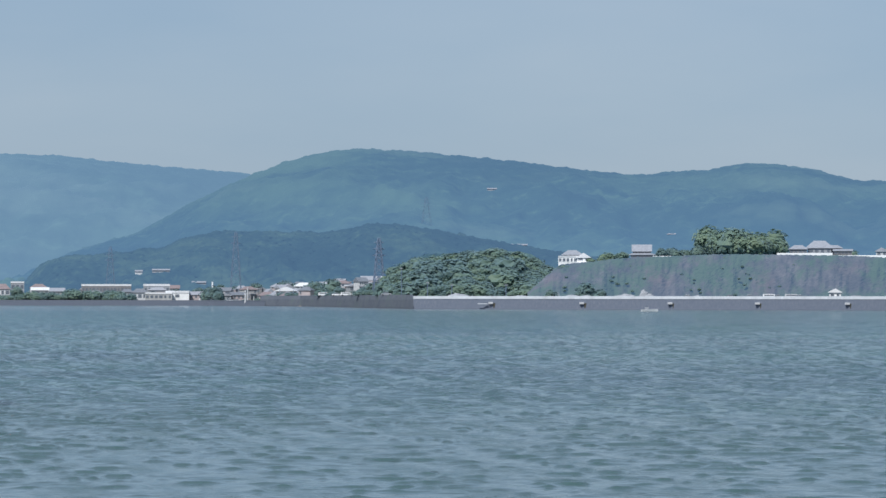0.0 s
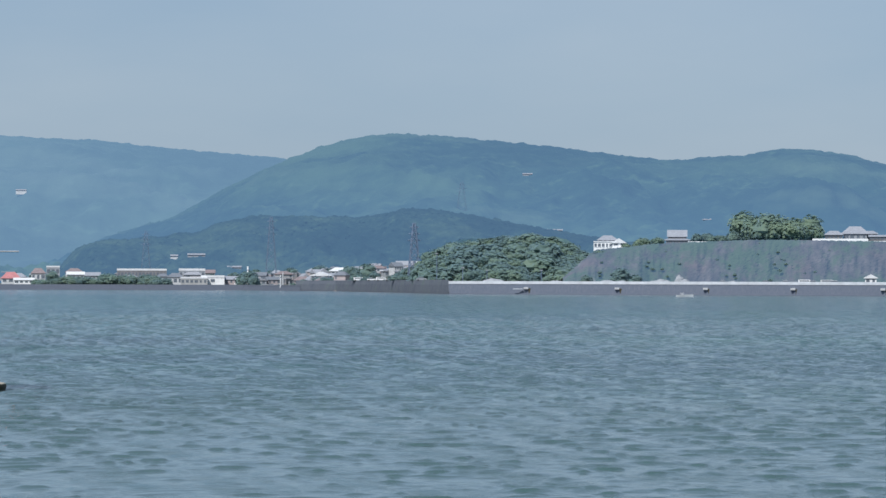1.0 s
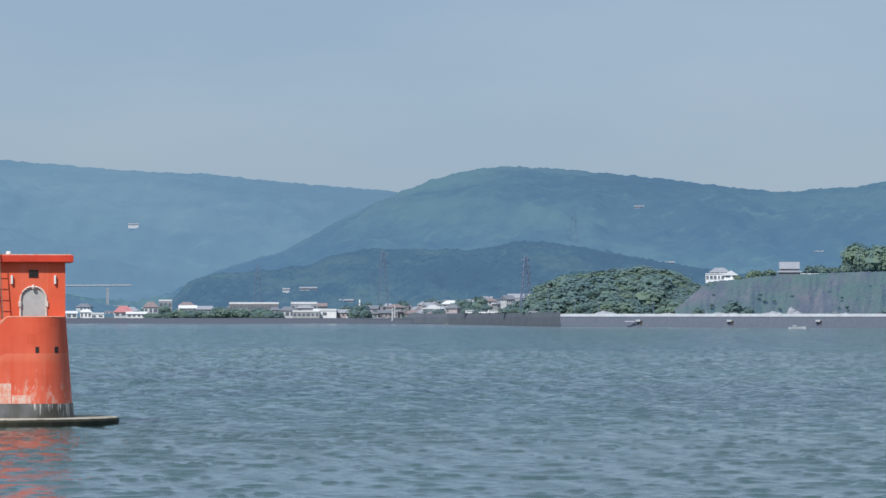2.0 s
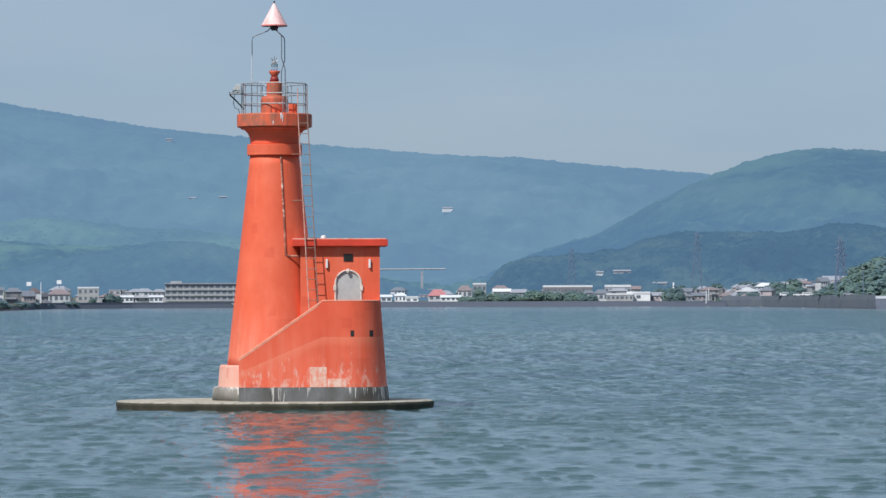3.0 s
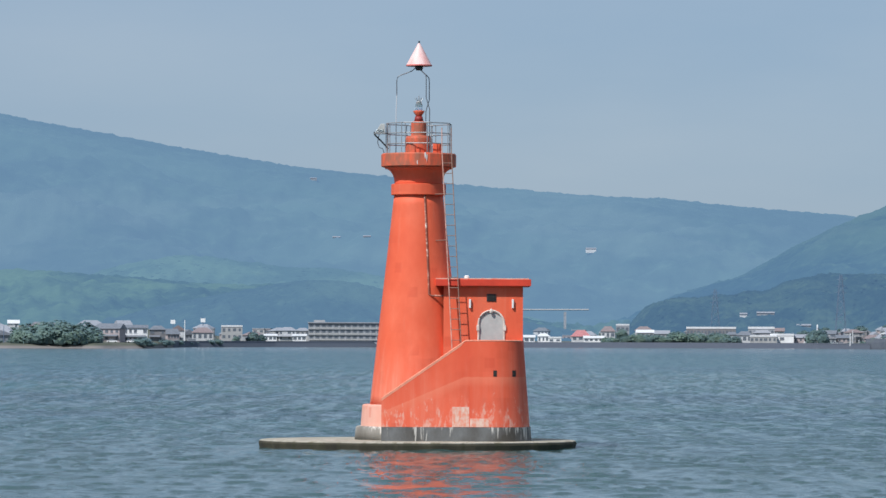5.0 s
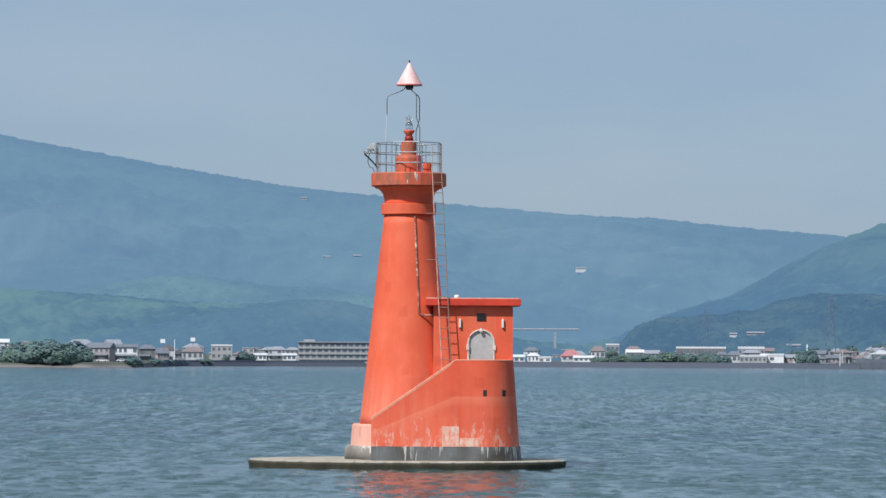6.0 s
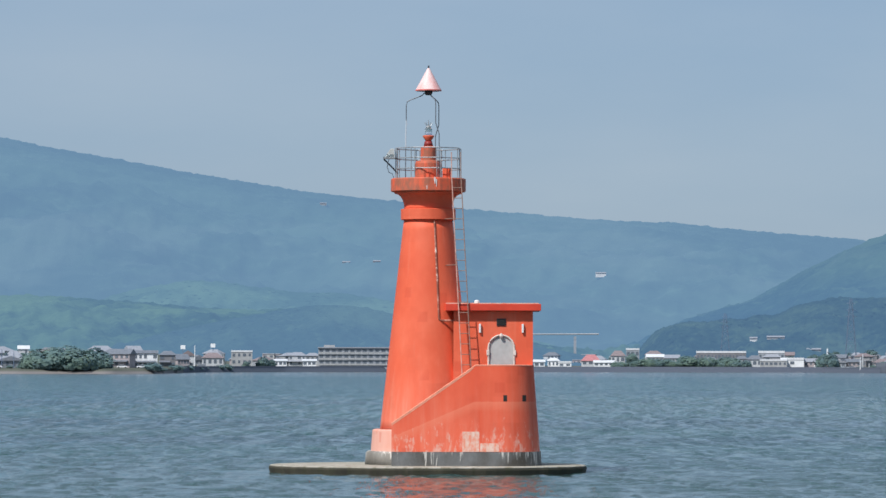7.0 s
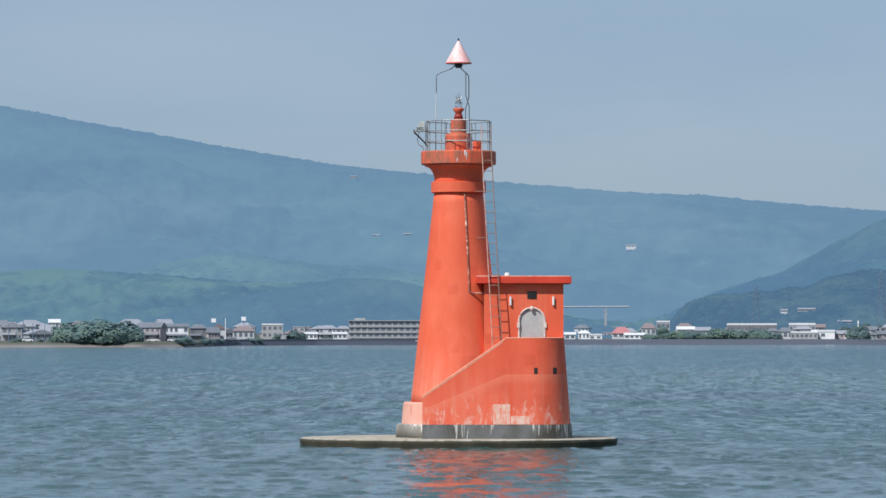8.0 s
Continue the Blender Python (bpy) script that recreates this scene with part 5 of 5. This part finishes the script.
for hill, b0, b1, e, tall, wall, name, label in (
        ("backdrop_ridge", 296, 315, 158, 2.6, 0, "hillside_hotel", "white building high on the hazy mountain"),
        ("backdrop_ridge", -152, -138, 180, 0.9, 2, "farmhouse", "pale farmhouse on the hazy mountain"),
        ("backdrop_ridge", -98, -84, 181, 1.2, 2, "farmhouse", "pale farmhouse on the hazy mountain"),
        ("backdrop_ridge", -192, -180, 284, 0.9, 2, "farmhouse", "pale farmhouse on the hazy mountain"),
        ("backdrop_hill", 1190, 1208, 193, 0.9, 2, "farmhouse", "pale roof among trees on the hill"),
        ("backdrop_hill", 1506, 1524, 113, 0.9, 2, "farmhouse", "pale roof among trees on the hill"),
        ("backdrop_hill", 1230, 1262, 94, 0.7, 2, "greenhouse", "long pale greenhouse roof on the hill"),
        ("backdrop_wooded_hill", 568, 582, 45, 1.2, 0, "house", "white house on the wooded slope"),
        ("backdrop_wooded_hill", 598, 630, 49, 0.5, 2, "house", "grey-roofed house on the wooded slope"),
        ("backdrop_wooded_hill", 668, 694, 27, 0.6, 2, "house", "grey-roofed house on the low slope"),
        ("backdrop_farm_hill", -286, -279, 84, 0.5, 2, "farmhouse", "small white house on the green hill")):
    d, z = on_slope(far[hill], (b0 + b1) / 2, e)
    d -= 2
    h = H(e, d)
    house(name, label, b0, b1, d, h, h + tall, h + tall + 0.9, "gable", wall, {0: 1, 2: 1}[wall], 0, 1, group="buildings on the slopes", category=name.replace("_", " "), deep=9, sink=1.2, over=0.15)


# ---- viaduct up the valley ----
def viaduct():
    d = 2640
    t = tagged(empty("viaduct"), "pale concrete road viaduct on slender piers", "viaduct")
    a, b = place(60, 54, d), place(302, 55, d)
    part("deck", rod(bmesh.new(), [a, b], 0.45, 4), WALLS[1], t)
    for bb in (100, 180, 260):
        p = place(bb, 0, d)
        part("pier", box(bmesh.new(), p.x - 0.8, p.x + 0.8, p.y - 1, p.y + 1, 2, H(51, d)), WALLS[2], t)


viaduct()


# ---- pylons, poles, chimneys ----
def pylon(b, d, z0, z1, width, bar=1.0):
    t = empty("power_pylon")
    tagged(t, "tall grey lattice steel power pylon", "pylon", "power pylons")
    p = place(b, 0, d)
    h = z1 - z0

    def leg(sx, sy, f):
        w = width / 2 * (1 - 0.55 * min(f / 0.7, 1)) if f < 0.7 else width / 2 * 0.45 * (1 - (f - 0.7) * 2)
        return Vector((p.x + sx * w, p.y + sy * w, z0 + h * f))

    corners = ((-1, -1), (1, -1), (1, 1), (-1, 1))
    for c in corners:
        part("leg", rod(bmesh.new(), [leg(*c, f) for f in (0, 0.35, 0.7, 1.0)], 0.19 * bar, 4), LATTICE, t)
    levels = [0, 0.14, 0.27, 0.39, 0.5, 0.6, 0.7, 0.8, 0.9, 1.0]
    for f0, f1 in zip(levels, levels[1:]):
        bm = bmesh.new()
        for c, e in zip(corners, corners[1:] + corners[:1]):
            rod(bm, [leg(*c, f0), leg(*e, f1)], 0.10 * bar, 3)
            rod(bm, [leg(*e, f0), leg(*c, f1)], 0.10 * bar, 3)
            rod(bm, [leg(*c, f1), leg(*e, f1)], 0.09 * bar, 3)
        part("brace", bm, LATTICE, t)
    for f, s in ((0.70, 1.0), (0.81, 0.85), (0.92, 0.7)):
        z = z0 + h * f
        bm = bmesh.new()
        for k in (-1, 1):
            rod(bm, [(p.x, p.y, z + 0.9), (p.x + k * width * 0.55 * s, p.y, z)], 0.12 * bar, 4)
            rod(bm, [(p.x, p.y, z - 0.1), (p.x + k * width * 0.55 * s, p.y, z)], 0.12 * bar, 4)
        part("crossarm", bm, LATTICE, t)


pylon(999, 1930, 5, H(108, 1930), 5.6, 1.15)
pylon(746, 2500, 8, H(118, 2500), 6.4, 0.7)
pylon(525, 2560, 8, H(92, 2560), 6.0, 0.5)
d, z = on_slope(far["backdrop_hill"], 1083, 132)
pylon(1083, d - 20, z - 6, H(180, d - 20), 8.0, 0.3)


def pole(b, d, z0, z1, r, name, label, category, mat, head=None):
    p = place(b, 0, d)
    t = tagged(empty(name, Matrix.Translation((p.x, p.y, z0))), label, category)
    part("shaft", turned(bmesh.new(), [(r, -1.5), (r, 0.4), (r * 0.8, (z1 - z0) * 0.98), (r * 0.5, z1 - z0)], 10), mat, t)
    if head == "lamp":
        part("lamp_head", box(bmesh.new(), -0.6, 0.6, -0.2, 0.2, z1 - z0 + 0.01, z1 - z0 + 0.35, 0.08), WALLS[2], t)
    if head == "sign":
        part("sign_board", box(bmesh.new(), -1.2, 1.2, -0.15, 0.15, z1 - z0 + 0.01, z1 - z0 + 2.0, 0.03), WALLS[4], t, "plain white sign board")
    if head == "band":
        part("band", turned(bmesh.new(), [(r + 0.05, (z1 - z0) * 0.8), (r + 0.05, (z1 - z0) * 0.84)], 10), WALLS[2], t)


pole(705, 2384, 2.2, H(30, 2384), 0.55, "chimney", "slim tall white chimney by the sea wall", "chimney", WALLS[4], "band")
pole(701, 2386, 2.2, H(12, 2386), 0.45, "vent_pipe", "short white vent pipe by the sea wall", "pipe", WALLS[4])
pole(711, 2385, 2.2, H(8, 2385), 0.4, "vent_pipe", "short white vent pipe by the sea wall", "pipe", WALLS[4])
pole(763, 2290, 2.2, H(15, 2290), 0.5, "chimney", "slim white chimney near the bank", "chimney", WALLS[0], "band")
pole(767, 2290, 2.2, H(20, 2290), 0.35, "vent_pipe", "slim white vent pipe near the bank", "pipe", WALLS[0])
pole(778, 2290, 2.2, H(4, 2290), 0.3, "vent_pipe", "slim white vent pipe near the bank", "pipe", WALLS[0])
pole(1039, 1680, 4.5, H(53, 1680), 0.14, "lamp_mast", "slim grey mast with a floodlight head", "mast", LATTICE, "lamp")
pole(1085, 1640, 4.0, H(28, 1640), 0.16, "street_lamp", "grey street lamp beside the coast road", "street lamp", LATTICE, "lamp")
pole(1128, 1640, 4.0, H(24, 1640), 0.16, "street_lamp", "grey street lamp beside the coast road", "street lamp", LATTICE, "lamp")
pole(1224, 1600, 4.0, H(24, 1600), 0.16, "street_lamp", "grey street lamp beside the coast road", "street lamp", LATTICE, "lamp")
pole(-412, 2090, 2.5, H(34, 2090), 0.22, "flagpole", "slim white flagpole at the shore", "flagpole", WALLS[4])
pole(-433, 2160, 5.0, H(27, 2160), 0.25, "sign_post", "plain white sign board on a post", "sign", LATTICE, "sign")
pole(-380, 2180, 5.0, H(30, 2180), 0.25, "sign_post", "plain white sign board on a post", "sign", LATTICE, "sign")
for b, e in ((-793, 24), (-779, 22), (-768, 30), (-751, 26), (-730, 22), (-357, 14), (824, 18), (848, 16), (905, 15)):
    dd = float(shore(b)) + 30
    pole(b, dd, 2.5, H(e, dd), 0.16, "utility_pole", "plain grey utility pole in the town", "pole", LATTICE)


# ---- cars ----
def car(b, d, z, mat, label, van=False):
    p = place(b, 0, d)
    t = tagged(empty("car", Matrix.Translation((p.x, p.y, z)) @ pose(0, 0, 0, 0, 0, -math.degrees(b / ARC))), label, "car", "parked cars")
    part("body", box(bmesh.new(), -2.2, 2.2, -0.85, 0.85, 0.32, 1.75 if van else 0.92, 0.12), mat, t)
    if not van:
        bm = bmesh.new()
        r = bmesh.ops.create_cube(bm, size=1)
        for v in bm.verts:
            v.co = Vector((v.co.x * (2.6 if v.co.z < 0 else 1.7) - 0.15, v.co.y * 1.5, 0.925 + (0.55 if v.co.z > 0 else 0)))
        part("cabin", bm, PANE, t, "dark car windows")
        part("roof", box(bmesh.new(), -0.98, 0.68, -0.7, 0.7, 1.477, 1.54, 0.02), mat, t)
    else:
        part("window_band", box(bmesh.new(), -1.7, 1.9, -0.862, -0.852, 1.1, 1.55), PANE, t)
    for x in (-1.4, 1.4):
        for y in (-0.86, 0.86):
            bm = turned(bmesh.new(), [(0.32, -0.1), (0.32, 0.1)], 12)
            bmesh.ops.transform(bm, matrix=pose(x, y, 0.32, 90, 0, 0), verts=bm.verts)
            part("wheel", bm, TYRE, t)


rs = random.Random(8)
for b in (1688, 1704, 1727, 1742, 1545, 1620, 1655):
    car(b, float(shore(b)) + 7, 4.0, WALLS[rs.choice((4, 0, 2))], "pale car parked on the coast road", b in (1688, 1727))
for b, e in ((688, -2), (695, -2), (560, -3), (735, 0), (748, 2), (940, 6), (956, 8), (1012, 9), (-760, -9), (-540, -9), (-400, -6), (-505, -9), (900, 4), (924, 5)):
    dd = float(shore(b)) + 22
    car(b, dd, float(ground_z(b, dd)) + 0.02 if b < 790 or b > 1060 else 5.2, WALLS[rs.choice((4, 0, 2, 4))], "pale car parked in the town", rs.random() < 0.3)


# ---- heaps of stone by the road ----
def heap(b, d, w, h, seed):
    r = random.Random(seed)
    bm = bmesh.new()
    bmesh.ops.create_icosphere(bm, subdivisions=3, radius=1)
    for v in bm.verts:
        n = noise.noise(v.co * 2.3 + Vector((seed, 0, 0))) * 0.35
        v.co = Vector((v.co.x * w / 2 * (1 + n), v.co.y * w / 3 * (1 + n), max(-0.1, v.co.z) ** 1.4 * h * (1 + n) if v.co.z > 0 else v.co.z * 0.3))
    p = place(b, 0, d)
    ob = part("gravel_mound", bm, WALLS[2])
    ob.matrix_world = Matrix.Translation((p.x, p.y, 4.0))
    tagged(ob, "pale mound of quarried gravel beside the road", "mound", "gravel mounds")


for i, (b, w, h) in enumerate(((1438, 8.5, 2.3), (1424, 6.0, 1.8), (1468, 4.4, 4.0), (1478, 4.5, 2.4), (1340, 9, 1.9), (1365, 8, 1.6), (1140, 10, 2.6), (1250, 7, 1.8), (1560, 6, 1.6), (1910, 8, 3))):
    heap(b, float(shore(b)) + 14, w, h * 0.75, i)


# ---- small boat ----
def boat(b, e, length):
    d = -EYE.z * ARC / e
    p = place(b, 0, d)
    t = tagged(empty("boat", Matrix.Translation((p.x, p.y, 0))), "small low white boat moored off the sea wall", "boat")
    bm = bmesh.new()
    n = 9
    rows = []
    for i in range(n):
        f = i / (n - 1)
        w = 0.85 * math.sin(math.pi * min(1, 0.25 + f * 0.75)) ** 0.7 + 0.02
        x = (f - 0.5) * length
        rows.append([bm.verts.new((x, y, zz)) for y, zz in ((-w, 0.55 + 0.25 * f), (-w * 0.6, -0.2), (w * 0.6, -0.2), (w, 0.55 + 0.25 * f))])
    for a, c in zip(rows, rows[1:]):
        for k in range(3):
            bm.faces.new((a[k], c[k], c[k + 1], a[k + 1]))
        bm.faces.new((a[3], c[3], c[0], a[0]))
    bm.faces.new(rows[0])
    bm.faces.new(rows[-1][::-1])
    part("hull", bm, WALLS[4], t)
    part("wheelhouse", box(bmesh.new(), -1.5, -0.4, -0.4, 0.4, 0.6, 1.3, 0.05), WALLS[2], t)


boat(1478, -21.5, 5.4)

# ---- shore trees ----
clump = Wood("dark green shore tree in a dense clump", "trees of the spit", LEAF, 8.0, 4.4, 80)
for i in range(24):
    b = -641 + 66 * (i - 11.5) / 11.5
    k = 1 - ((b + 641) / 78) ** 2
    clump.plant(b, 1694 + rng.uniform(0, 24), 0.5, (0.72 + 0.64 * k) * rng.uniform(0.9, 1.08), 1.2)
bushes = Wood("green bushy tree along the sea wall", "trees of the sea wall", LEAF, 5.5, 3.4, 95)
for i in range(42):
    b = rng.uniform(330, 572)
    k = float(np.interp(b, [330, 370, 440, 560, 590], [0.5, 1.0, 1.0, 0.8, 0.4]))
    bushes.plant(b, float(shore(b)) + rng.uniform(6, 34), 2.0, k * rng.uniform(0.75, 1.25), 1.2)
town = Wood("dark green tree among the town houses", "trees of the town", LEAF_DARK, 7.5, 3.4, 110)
for b0, b1, n, s, off in ((690, 722, 9, 1.0, 20), (-300, -270, 6, 0.65, 30), (-392, -362, 5, 0.85, 90), (560, 700, 7, 0.9, 200), (700, 1010, 22, 1.1, 330), (330, 380, 7, 1.0, 190), (820, 870, 6, 0.6, 40),
                          (-760, -700, 5, 0.8, 200), (-400, -200, 8, 0.8, 260), (1000, 1040, 10, 0.8, 90), (180, 330, 6, 0.8, 240), (-330, -318, 2, 0.5, 8), (1300, 1400, 5, 0.8, 30)):
    for i in range(n):
        b = rng.uniform(b0, b1)
        d = float(shore(b)) + off + rng.uniform(-0.3, 0.3) * min(off, 120)
        town.plant(b, d, float(ground_z(b, d)) - 0.4, s * rng.uniform(0.7, 1.3), 1.1)
low_bush = Wood("low dull green bush on the sandy bank", "bushes of the bank", LEAF_DARK, 3.0, 2.4, 130, "bush")
for i in range(22):
    b = rng.uniform(-492, -345)
    low_bush.plant(b, float(shore(b)) + rng.uniform(1, 9), 0.9, rng.uniform(0.6, 1.2), 1.3)
for i in range(16):
    b = rng.uniform(-1000, -560)
    low_bush.plant(b, float(shore(b)) + rng.uniform(14, 40), 1.9, rng.uniform(0.5, 1.1), 1.2)
for i in range(26):
    b = rng.uniform(700, 985)
    low_bush.plant(b, float(shore(b)) + rng.uniform(20, 60), 4.6 if b > 800 else 2.1, rng.uniform(0.6, 1.4), 1.4)
